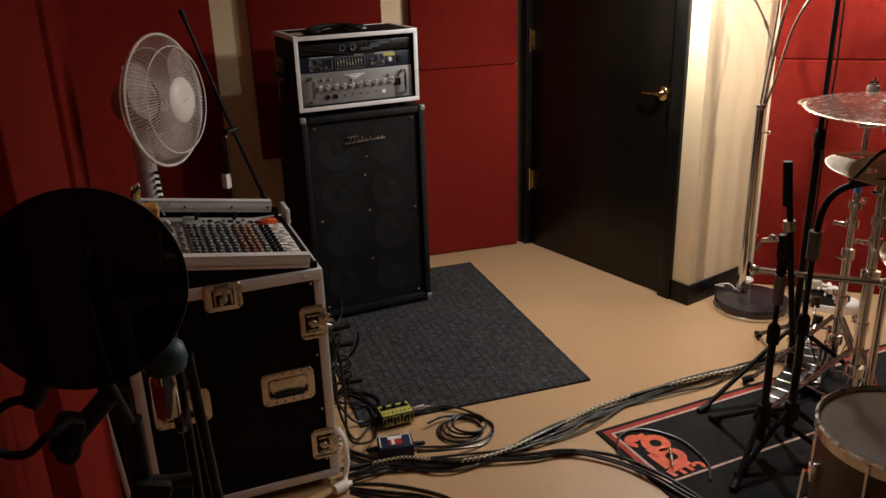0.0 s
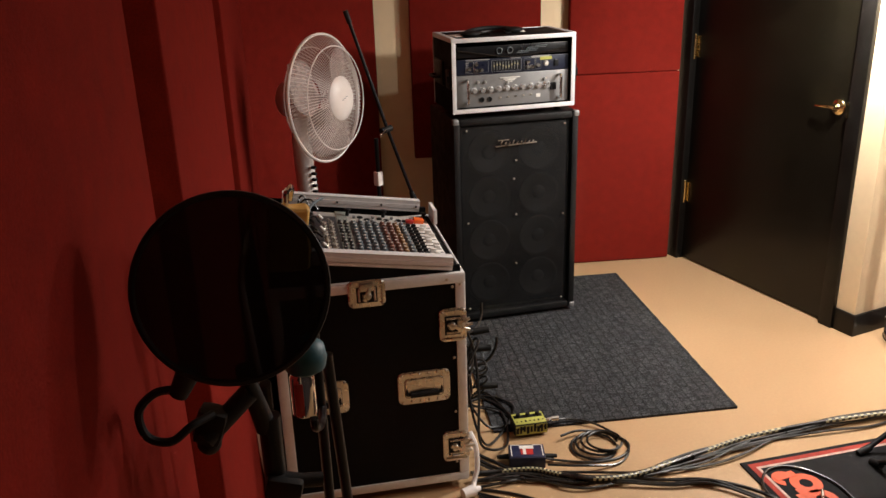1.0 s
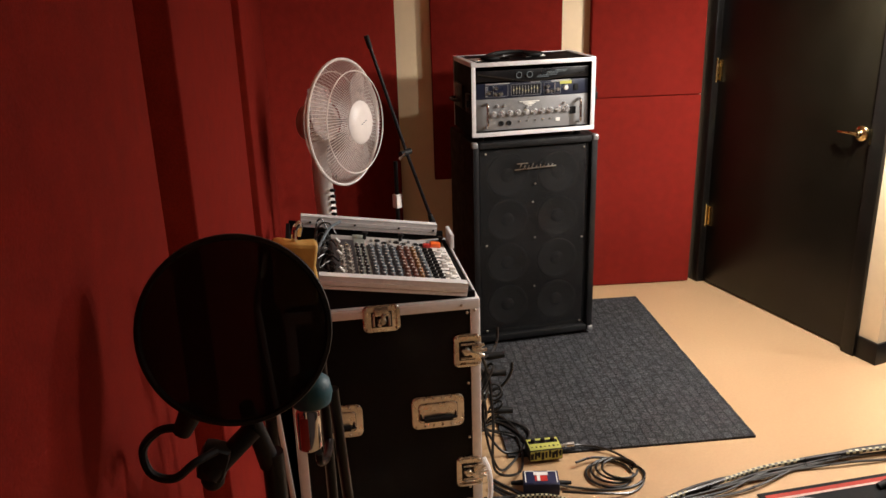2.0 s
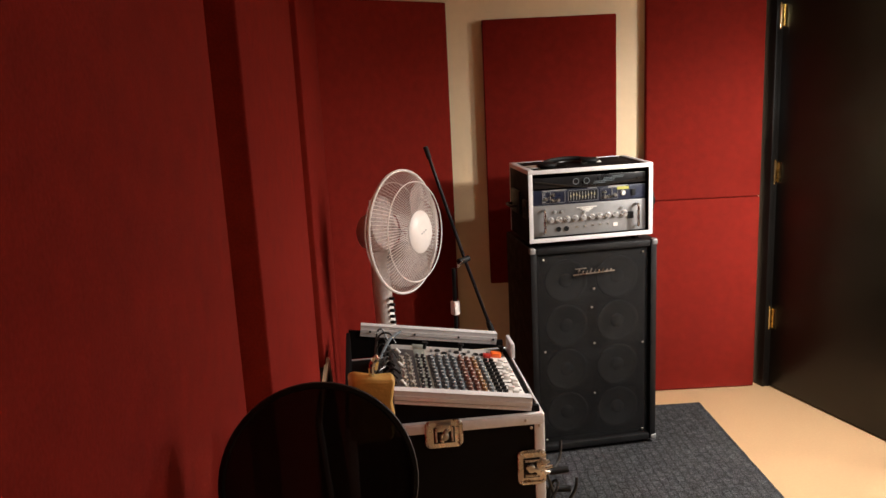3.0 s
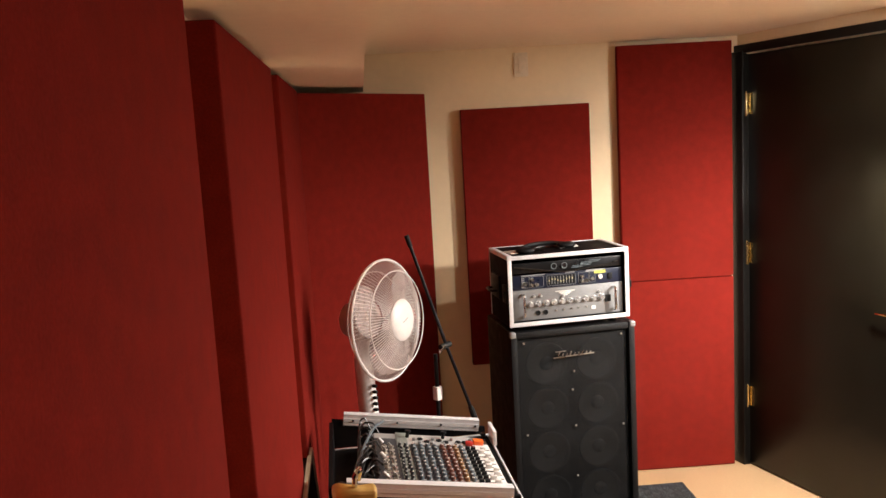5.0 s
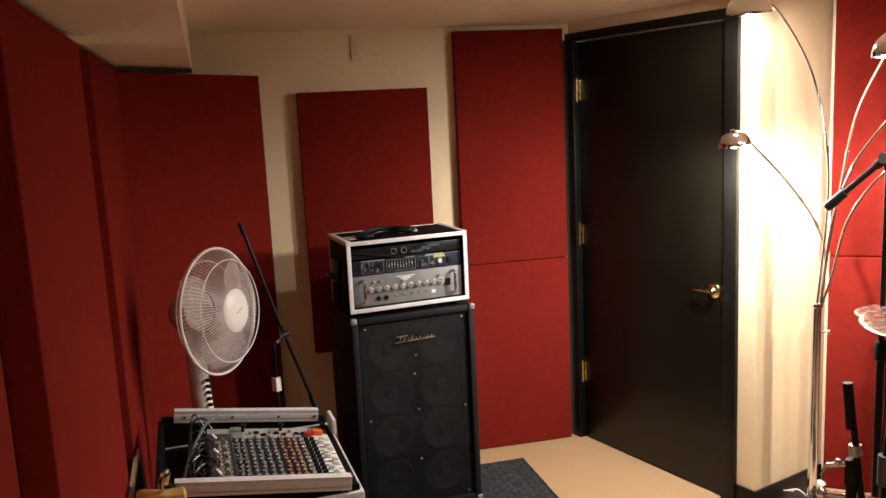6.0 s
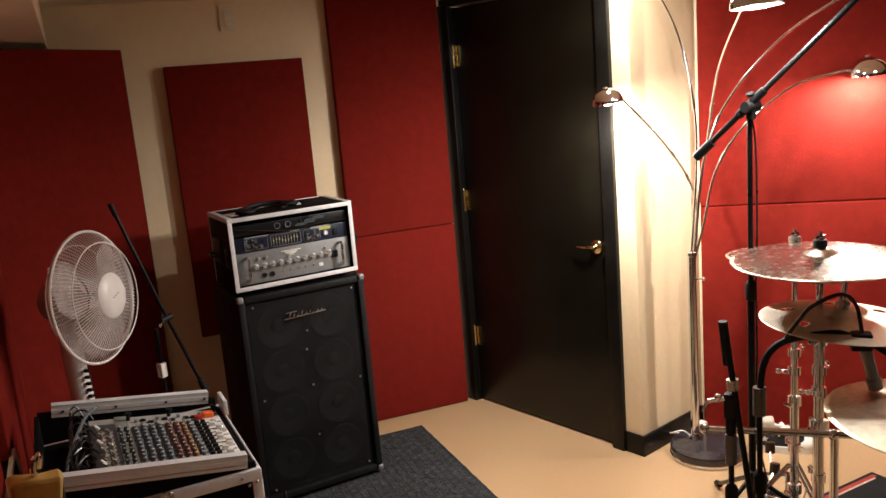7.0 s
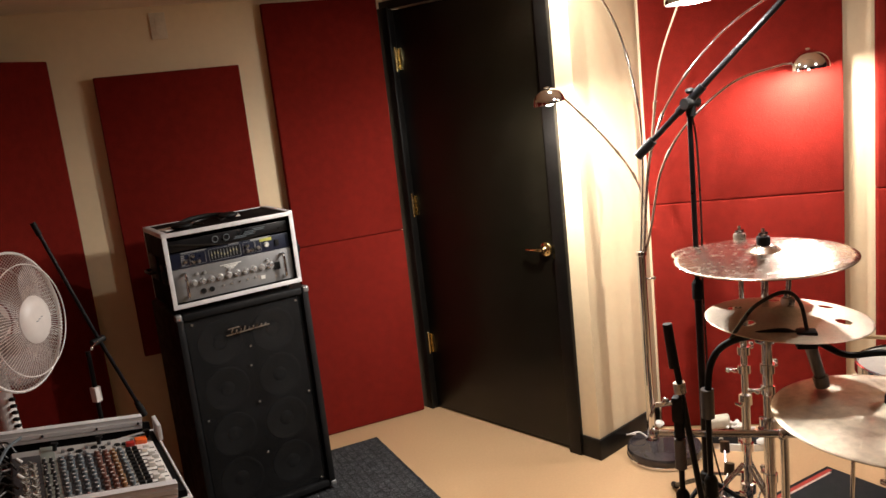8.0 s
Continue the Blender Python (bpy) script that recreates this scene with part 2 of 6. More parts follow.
def door():
    d = thing("door_1", door_m, "closed glossy black door with brass hinges and lever", "door", kind="structure")
    slab = part("door_slab", box(B(), (DW - 0.008, 0.04, 2.035), (0.02 + DW / 2, 0.026, 0.008 + 2.035 / 2), bevel=0.002), DOORBLACK, d)
    fr = part("door_casing", box(box(box(B(), (0.078, 0.030, 2.06), (-0.0170, -0.015, 1.03), bevel=0.004), (0.066, 0.022, 2.05), (0.02 + DW + 0.033, -0.011, 1.025), bevel=0.004),
                                 (DW + 0.13, 0.022, 0.04), (0.02 + DW / 2, -0.011, 2.07), bevel=0.004), TRIMBLACK, d)
    part("door_jamb", box(B(), (0.003, 0.104, 2.046), (0.0219, 0.045, 1.023)), TRIMBLACK, d)
    part("door_stop", box(box(B(), (0.012, 0.03, 2.04), (0.026, 0.07, 1.02)), (0.012, 0.03, 2.04), (0.014 + DW, 0.07, 1.02)), TRIMBLACK, d)
    for z in (0.362, 1.090, 1.812):
        h = B()
        rod(h, (0.022, -0.006, z - 0.05), (0.022, -0.006, z + 0.05), 0.0075)
        for k in (-0.055, 0.055):
            ball(h, (0.022, -0.006, z + k), 0.006)
        box(h, (0.03, 0.003, 0.1), (0.038, 0.0045, z))
        part("hinge", h, BRASS, slab)
    h = B()
    hx, hz = 0.868, 0.925
    lathe(h, [(0.0, 0), (0.033, 0), (0.033, 0.005), (0.029, 0.010), (0.020, 0.014), (0.015, 0.018), (0.013, 0.026), (0.010, 0.031), (0, 0.032)],
          Matrix.Translation((hx, 0.006, hz)) @ Matrix.Rotation(radians(90), 4, "X"), 28)
    tube(h, [(hx, -0.020, hz), (hx - 0.025, -0.026, hz + 0.001), (hx - 0.060, -0.024, hz - 0.002), (hx - 0.095, -0.018, hz - 0.004)], lambda t: 0.0075 - 0.003 * t, 10)
    part("door_lever", h, BRASS, slab, "polished brass lever")
    part("latch_plate", box(B(), (0.012, 0.003, 0.06), (0.02 + DW + 0.004, -0.024, hz)), BRASS, d)
    return d


door()
for nm, a, d, n in (("baseboard_1", DOOR_P + DOOR_D * (0.02 + DW + 0.066), DOOR_D, 0.092), ("baseboard_2", CORNER, RET_D, 0.45)):
    solid(nm, box(B(), (n + 0.012, 0.012, 0.095), (n / 2 - 0.006 * (nm == "baseboard_2"), -0.006, 0.0475), bevel=0.003), TRIMBLACK, frame_on(a, d), "black painted baseboard", "baseboard", kind="structure")


# ---------- acoustic panels ----------
def acoustic_panel(p, direction, width, z0, z1, label, thick=0.05, group=""):
    back, h = 0.009, z1 - z0
    t = thing("acoustic_panel", frame_on((p[0], p[1], z0), direction), label, "acoustic panel", group)
    part("fabric_cover", box(B(), (width, thick - back, h), (width / 2, -back - (thick - back) / 2, h / 2), bevel=0.006, seg=3), RED, t)
    part("backing_board", box(B(), (width - 0.008, back, h), (width / 2, -back / 2, h / 2)), BACKING, t, "dark board behind the fabric")
    return t


X = Vector((1, 0))
acoustic_panel((0.287, 3.897), X, 0.618, 0.61, 1.857, "dark red fabric acoustic panel hung on the cream wall", group="wall panels")
acoustic_panel((1.045, 3.897), X, 0.553, 0.004, 0.975, "lower red fabric acoustic panel standing beside the door", group="wall panels")
acoustic_panel((1.045, 3.897), X, 0.553, 0.978, 2.115, "upper red fabric acoustic panel reaching the ceiling beside the door", group="wall panels")
acoustic_panel((-0.2768, 0.2495), Vector((-0.071, 0.848)).normalized(), 0.851, 0.004, 1.948, "tall red fabric acoustic panel on the side wall", 0.067, group="wall panels")
acoustic_panel((-0.3499, 1.302), Vector((-0.054, 0.911)).normalized(), 0.913, 0.004, 1.948, "tall red fabric acoustic panel on the side wall", 0.067, group="wall panels")
acoustic_panel((-0.416, 2.420), Vector((-0.054, 0.911)).normalized(), 0.815, 0.004, 1.948, "tall red fabric acoustic panel on the side wall", 0.067, group="wall panels")
p1a, p1b = Vector((-0.399, 3.238)), Vector((0.125, 3.84))
p1d = (p1b - p1a).normalized()
acoustic_panel(p1a + 0.05 * Vector((-p1d.y, p1d.x)), p1d, (p1b - p1a).length, 0.004, 1.94, "tall red fabric bass trap standing across the room corner", group="wall panels")
for k, w in ((0.0, 0.80), (0.93, 0.9)):
    q = RET_END + RIGHT_D * (k + 0.01) + Vector((-0.572, -0.82)) * 0.003
    acoustic_panel(q, RIGHT_D, w, 0.004, 1.05, "lower red fabric acoustic panel behind the drum kit", group="wall panels")
    acoustic_panel(q, RIGHT_D, w, 1.053, 2.12, "upper red fabric acoustic panel behind the drum kit", group="wall panels")

# ---------- more materials ----------
def two_tone(name, a, b, scale, rough=0.8, bump=0.6, kind="VORONOI"):
    """Speckled surface: cells of two tones with relief."""
    m = mat(name, a, rough, 0, 0.25, 6, 0, fine=300)
    nt = m.node_tree
    p = nt.nodes["Principled BSDF"]
    tc = nt.nodes.new("ShaderNodeTexCoord")
    v = nt.nodes.new("ShaderNodeTexVoronoi")
    v.inputs["Scale"].default_value = scale
    nt.links.new(tc.outputs["Object"], v.inputs["Vector"])
    mixer = nt.nodes.new("ShaderNodeMix")
    mixer.data_type = "RGBA"
    ramp = nt.nodes.new("ShaderNodeMapRange")
    ramp.inputs[1].default_value, ramp.inputs[2].default_value = 0.45, 0.75
    nt.links.new(v.outputs["Color"], ramp.inputs[0])
    nt.links.new(ramp.outputs[0], mixer.inputs[0])
    old = p.inputs["Base Color"].links[0].from_socket
    nt.links.new(old, mixer.inputs[6])
    mixer.inputs[7].default_value = (*b, 1)
    nt.links.new(mixer.outputs[2], p.inputs["Base Color"])
    bp = nt.nodes.new("ShaderNodeBump")
    bp.inputs["Strength"].default_value, bp.inputs["Distance"].default_value = bump, 0.004
    nt.links.new(v.outputs["Distance"], bp.inputs["Height"])
    nt.links.new(bp.outputs[0], p.inputs["Normal"])
    return m


def ribbed_carpet():
    """Charcoal needle carpet: short ribs set crosswise in small blocks."""
    m = mat("charcoal_carpet", (0.034, 0.035, 0.038), 0.95, 0, 0.95, 34, 0, fine=260, rvar=0.03)
    nt = m.node_tree
    p = nt.nodes["Principled BSDF"]
    tc = nt.nodes.new("ShaderNodeTexCoord")
    br = nt.nodes.new("ShaderNodeTexBrick")
    br.inputs["Scale"].default_value = 1.0
    br.inputs["Brick Width"].default_value, br.inputs["Row Height"].default_value = 0.050, 0.034
    br.inputs["Mortar Size"].default_value, br.inputs["Mortar Smooth"].default_value = 0.0045, 1.0
    nz = nt.nodes.new("ShaderNodeTexNoise")
    nz.inputs["Scale"].default_value, nz.inputs["Detail"].default_value = 70, 4
    off = nt.nodes.new("ShaderNodeVectorMath")
    off.operation = "MULTIPLY_ADD"
    off.inputs[1].default_value = (0.022, 0.022, 0.022)
    nt.links.new(tc.outputs["Object"], nz.inputs["Vector"])
    nt.links.new(nz.outputs["Color"], off.inputs[0])
    nt.links.new(tc.outputs["Object"], off.inputs[2])
    turn = nt.nodes.new("ShaderNodeVectorRotate")
    turn.rotation_type = "Z_AXIS"
    turn.inputs["Angle"].default_value = radians(90)
    nt.links.new(off.outputs[0], turn.inputs["Vector"])
    nt.links.new(turn.outputs[0], br.inputs["Vector"])
    mixer = nt.nodes.new("ShaderNodeMix")
    mixer.data_type = "RGBA"
    nt.links.new(br.outputs["Fac"], mixer.inputs[0])
    nt.links.new(p.inputs["Base Color"].links[0].from_socket, mixer.inputs[6])
    mixer.inputs[7].default_value = (0.016, 0.016, 0.0165, 1)
    fleck = nt.nodes.new("ShaderNodeTexNoise")
    fleck.inputs["Scale"].default_value, fleck.inputs["Detail"].default_value = 190, 3
    nt.links.new(tc.outputs["Object"], fleck.inputs["Vector"])
    span = nt.nodes.new("ShaderNodeMapRange")
    span.inputs[1].default_value, span.inputs[2].default_value = 0.36, 0.66
    span.inputs[3].default_value, span.inputs[4].default_value = 0.30, 1.85
    nt.links.new(fleck.outputs["Fac"], span.inputs[0])
    tint = nt.nodes.new("ShaderNodeVectorMath")
    tint.operation = "SCALE"
    nt.links.new(mixer.outputs[2], tint.inputs[0])
    nt.links.new(span.outputs[0], tint.inputs["Scale"])
    nt.links.new(tint.outputs[0], p.inputs["Base Color"])
    inv = nt.nodes.new("ShaderNodeMath")
    inv.operation = "SUBTRACT"
    inv.inputs[0].default_value = 1
    nt.links.new(br.outputs["Fac"], inv.inputs[1])
    fuzz = nt.nodes.new("ShaderNodeTexNoise")
    fuzz.inputs["Scale"].default_value = 420
    nt.links.new(tc.outputs["Object"], fuzz.inputs["Vector"])
    add = nt.nodes.new("ShaderNodeMath")
    nt.links.new(inv.outputs[0], add.inputs[0])
    nt.links.new(fuzz.outputs["Fac"], add.inputs[1])
    bp = nt.nodes.new("ShaderNodeBump")
    bp.inputs["Strength"].default_value, bp.inputs["Distance"].default_value = 0.6, 0.005
    nt.links.new(add.outputs[0], bp.inputs["Height"])
    nt.links.new(bp.outputs[0], p.inputs["Normal"])
    return m


def see_through(name, color, cover, rough=0.5):
    """Open mesh cloth: part thread, part hole."""
    m = mat(name, color, rough, 0, 0.1)
    m.node_tree.nodes["Principled BSDF"].inputs["Alpha"].default_value = cover
    return m


CARPET = ribbed_carpet()
GRILLE = two_tone("perforated_grille", (0.014, 0.014, 0.0145), (0.004, 0.004, 0.004), 260, 0.42, 0.5)
GRILLE.node_tree.nodes["Principled BSDF"].inputs["Alpha"].default_value = 0.72
CONE = mat("speaker_cone", (0.035, 0.034, 0.033), 0.6, 0, 0.1)
CABLE = mat("black_cable", (0.011, 0.010, 0.009), 0.34, 0, 0.2, 30)
CABLE_W = mat("pale_braid", (0.46, 0.42, 0.26), 0.6, 0, 0.2, 60)
SILVER = mat("brushed_silver_panel", (0.25, 0.248, 0.246), 0.42, 0.4, 0.06, 5, 0.03, 400)
BLUEPANEL = mat("dark_blue_panel", (0.010, 0.014, 0.032), 0.35, 0.1, 0.1)
BLACKPANEL = mat("black_rack_panel", (0.006, 0.006, 0.007), 0.32, 0.1, 0.1)
WHITEINK = mat("white_print", (0.75, 0.73, 0.68), 0.5)
PRINTGREY = mat("pale_grey_print", (0.34, 0.34, 0.34), 0.5)
YELLOWINK = mat("yellow_print", (0.44, 0.43, 0.09), 0.5)
ORANGE = mat("orange_print", (0.60, 0.075, 0.016), 0.6, 0, 0.1, 20)
REDP = mat("red_plastic", (0.42, 0.025, 0.018), 0.4)
KNOB_Y = mat("orange_knob", (0.27, 0.15, 0.07), 0.45)
MIXGREEN = mat("grey_green_panel", (0.23, 0.25, 0.22), 0.5, 0.1, 0.1)
MIXGREY = mat("mixer_panel", (0.48, 0.47, 0.45), 0.45, 0.2, 0.06)
MIXDARK = mat("mixer_panel_dark", (0.035, 0.035, 0.038), 0.45, 0.1, 0.08)
KNOB_G = mat("grey_knob", (0.12, 0.145, 0.16), 0.45)
KNOB_CREAM = mat("cream_slider", (0.50, 0.46, 0.28), 0.45)
KNOB_W = mat("white_knob", (0.74, 0.71, 0.67), 0.4)
KNOB_R = mat("red_brown_knob", (0.17, 0.075, 0.055), 0.45)
YELLOW = mat("yellow_leather", (0.86, 0.54, 0.15), 0.55, 0, 0.15, 12, 0.3, 200)
TEAL = mat("teal_plastic", (0.010, 0.085, 0.115), 0.5)
CANVAS = mat("black_canvas", (0.016, 0.015, 0.016), 0.85, 0, 0.2, 40, 0.3, 600)
SHOEWHITE = mat("white_canvas_rubber", (0.72, 0.68, 0.62), 0.7, 0, 0.08, 30, 0.2, 500)
KITMAT = mat("black_drum_rug", (0.010, 0.010, 0.011), 0.95, 0, 0.3, 30, 0.4, 500)
# Tan head made dark brown: the ride cymbal's shade is in its colour.
DRUMHEAD = mat("shaded_drum_head", (0.040, 0.022, 0.009), 0.6, 0, 0.25, 6)
DRUMSHELL = mat("brown_drum_wrap", (0.045, 0.027, 0.014), 0.4, 0.1, 0.15, 10)
WOODSTICK = mat("hickory_stick", (0.55, 0.38, 0.20), 0.5, 0, 0.15, 60)
BULB = glow("warm_bulb", (1.0, 0.86, 0.68), 90.0)
BULB.node_tree.nodes["Principled BSDF"].inputs["Alpha"].default_value = 0.3
DOME_IN = mat("white_enamel_inside", (0.85, 0.82, 0.78), 0.5)
FANCLEAR = see_through("fan_blade_plastic", (0.78, 0.66, 0.62), 0.32, 0.35)
POPMESH = see_through("pop_filter_cloth", (0.003, 0.0025, 0.0035), 0.98, 0.95)
for m in (DRUMHEAD, POPMESH, CANVAS, KITMAT, CARPET, GRILLE, CONE):
    m.node_tree.nodes["Principled BSDF"].inputs["Specular IOR Level"].default_value = 0.2


# ---------- carpet mat ----------
def carpet_mat():
    bm = B()
    nx, ny, w, l = 30, 44, 0.884, 1.305
    rnd = random.Random(3)
    grid = [[bm.verts.new((w * i / nx + (0.0015 * rnd.uniform(-1, 1) if j in (0, ny) or i in (0, nx) else 0), l * j / ny, 0.009 + 0.0012 * noise.noise((i * 0.3, j * 0.3, 2)))) for j in range(ny + 1)] for i in range(nx + 1)]
    for i in range(nx):
        for j in range(ny):
            bm.faces.new((grid[i][j], grid[i + 1][j], grid[i + 1][j + 1], grid[i][j + 1]))
    rim = [e for e in bm.edges if e.is_boundary]
    ex = bmesh.ops.extrude_edge_only(bm, edges=rim)
    for v in ex["geom"]:
        if isinstance(v, bmesh.types.BMVert):
            v.co.z = 0.0
    return solid("carpet_mat", bm, CARPET, pose(0.415, 2.340, 0, 0, 0, 1.5), "charcoal ribbed carpet mat lying on the tan floor", "carpet mat")


carpet_mat()

# ---------- bass cabinet ----------
CAB_A, CAB_B = Vector((0.402, 3.195)), Vector((0.932, 3.272))


def bass_cabinet():
    W, Dp, Hh, z0 = 0.545, 0.40, 0.893, 0.016
    c = thing("bass_cabinet", frame_on((*CAB_A, 0.010), CAB_B - CAB_A), "tall black eight-driver bass cabinet standing on the carpet mat", "speaker cabinet")
    t = 0.028
    for nm, size, loc, bev in (("side_panel", (t, Dp, Hh), (t / 2, Dp / 2, z0 + Hh / 2), 0.008), ("side_panel", (t, Dp, Hh), (W - t / 2, Dp / 2, z0 + Hh / 2), 0.008),
                               ("bottom_panel", (W - 2 * t, Dp - 0.003, t), (W / 2, Dp / 2, z0 + t / 2), 0.006), ("top_panel", (W - 2 * t, Dp - 0.003, t), (W / 2, Dp / 2, z0 + Hh - t / 2), 0.006),
                               ("back_panel", (W - 2 * t, 0.015, Hh - 2 * t), (W / 2, Dp - 0.02, z0 + Hh / 2), 0), ("baffle", (W - 2 * t, 0.015, Hh - 2 * t), (W / 2, 0.075, z0 + Hh / 2), 0)):
        part(nm, box(B(), size, loc, bevel=bev), TOLEX, c, "black textured vinyl panel" if bev else "")
    # grille bulging slightly over each driver
    g = B()
    gx, gz = W - 2 * t - 0.012, Hh - 2 * t - 0.012
    centres = [(W / 2 + sx * 0.112, z0 + Hh / 2 + (k - 1.5) * 0.195) for k in range(4) for sx in (-1, 1)]
    nx, nz = 40, 66
    vs = []
    for i in range(nx + 1):
        col = []
        for j in range(nz + 1):
            x, z = W / 2 - gx / 2 + gx * i / nx, z0 + Hh / 2 - gz / 2 + gz * j / nz
            near = min(math.hypot(x - cx, z - cz) for cx, cz in centres)
            y = 0.018 + 0.0035 * max(0, 1 - near / 0.085)
            col.append(g.verts.new((x, y, z)))
        vs.append(col)
    for i in range(nx):
        for j in range(nz):
            g.faces.new((vs[i][j], vs[i + 1][j], vs[i + 1][j + 1], vs[i][j + 1]))
    grille = part("grille", g, GRILLE, c, "perforated black metal grille")
    for cx, cz in centres:
        d = B()
        m = Matrix.Translation((cx, 0.036, cz)) @ Matrix.Rotation(radians(90), 4, "X")
        lathe(d, [(0.092, -0.003), (0.090, 0.0005), (0.082, 0.001), (0.076, -0.0015), (0.070, -0.003), (0.030, -0.0075), (0.026, -0.004), (0.015, -0.0005), (0, 0.001)], m, 36)
        part("driver", d, CONE, c, "round speaker cone showing through the grille")
    for x, z in [(t + 0.03, z0 + Hh - 0.05), (W - t - 0.03, z0 + Hh - 0.05), (W / 2, z0 + Hh - 0.19), (W / 2 - 0.01, z0 + Hh - 0.27), (W / 2, z0 + Hh * 0.52), (t + 0.03, z0 + Hh * 0.5), (W - t - 0.03, z0 + Hh * 0.5),
                 (W / 2, z0 + Hh * 0.27), (t + 0.03, z0 + 0.05), (W - t - 0.03, z0 + 0.05)]:
        s = B()
        ball(s, (x, 0.011, z), 0.0048, (1, 0.6, 1), 10)
        part("screw", s, STEEL, grille)
    lg = B()
    x0, x1, zl = 0.182, 0.362, z0 + Hh - 0.112
    box(lg, (x1 - x0, 0.004, 0.0045), ((x0 + x1) / 2, 0.009, zl - 0.010), Matrix.Rotation(radians(-2), 4, "Y"), bevel=0.001)
    box(lg, (0.050, 0.004, 0.004), (x0 + 0.035, 0.009, zl + 0.012), Matrix.Rotation(radians(-1), 4, "Y"), bevel=0.001)
    for k in range(9):
        box(lg, (0.0042, 0.004, 0.018 if k % 3 == 0 else 0.011), (x0 + 0.026 + k * 0.0172, 0.009, zl + (0.002 if k % 3 == 0 else -0.002)), Matrix.Rotation(radians(24), 4, "Y"), bevel=0.001)
    part("badge", lg, STEEL, grille, "slanted chrome maker's badge")
    for x in (0.0, W):
        for z in (z0, z0 + Hh):
            k = B()
            sx, sz = (1 if x == 0 else -1), (1 if z == z0 else -1)
            box(k, (0.026, 0.026, 0.026), (x + sx * 0.0105, 0.0105, z + sz * 0.0105), bevel=0.008, seg=3)
            part("corner", k, SILVER, c, "small metal corner protector")
    for x in (0.06, W - 0.06):
        for y in (0.06, Dp - 0.06):
            f = B()
            rod(f, (x, y, 0.0), (x, y, z0 + 0.002), 0.018)
            part("foot", f, RUBBER, c)
    return c


bass_cabinet()


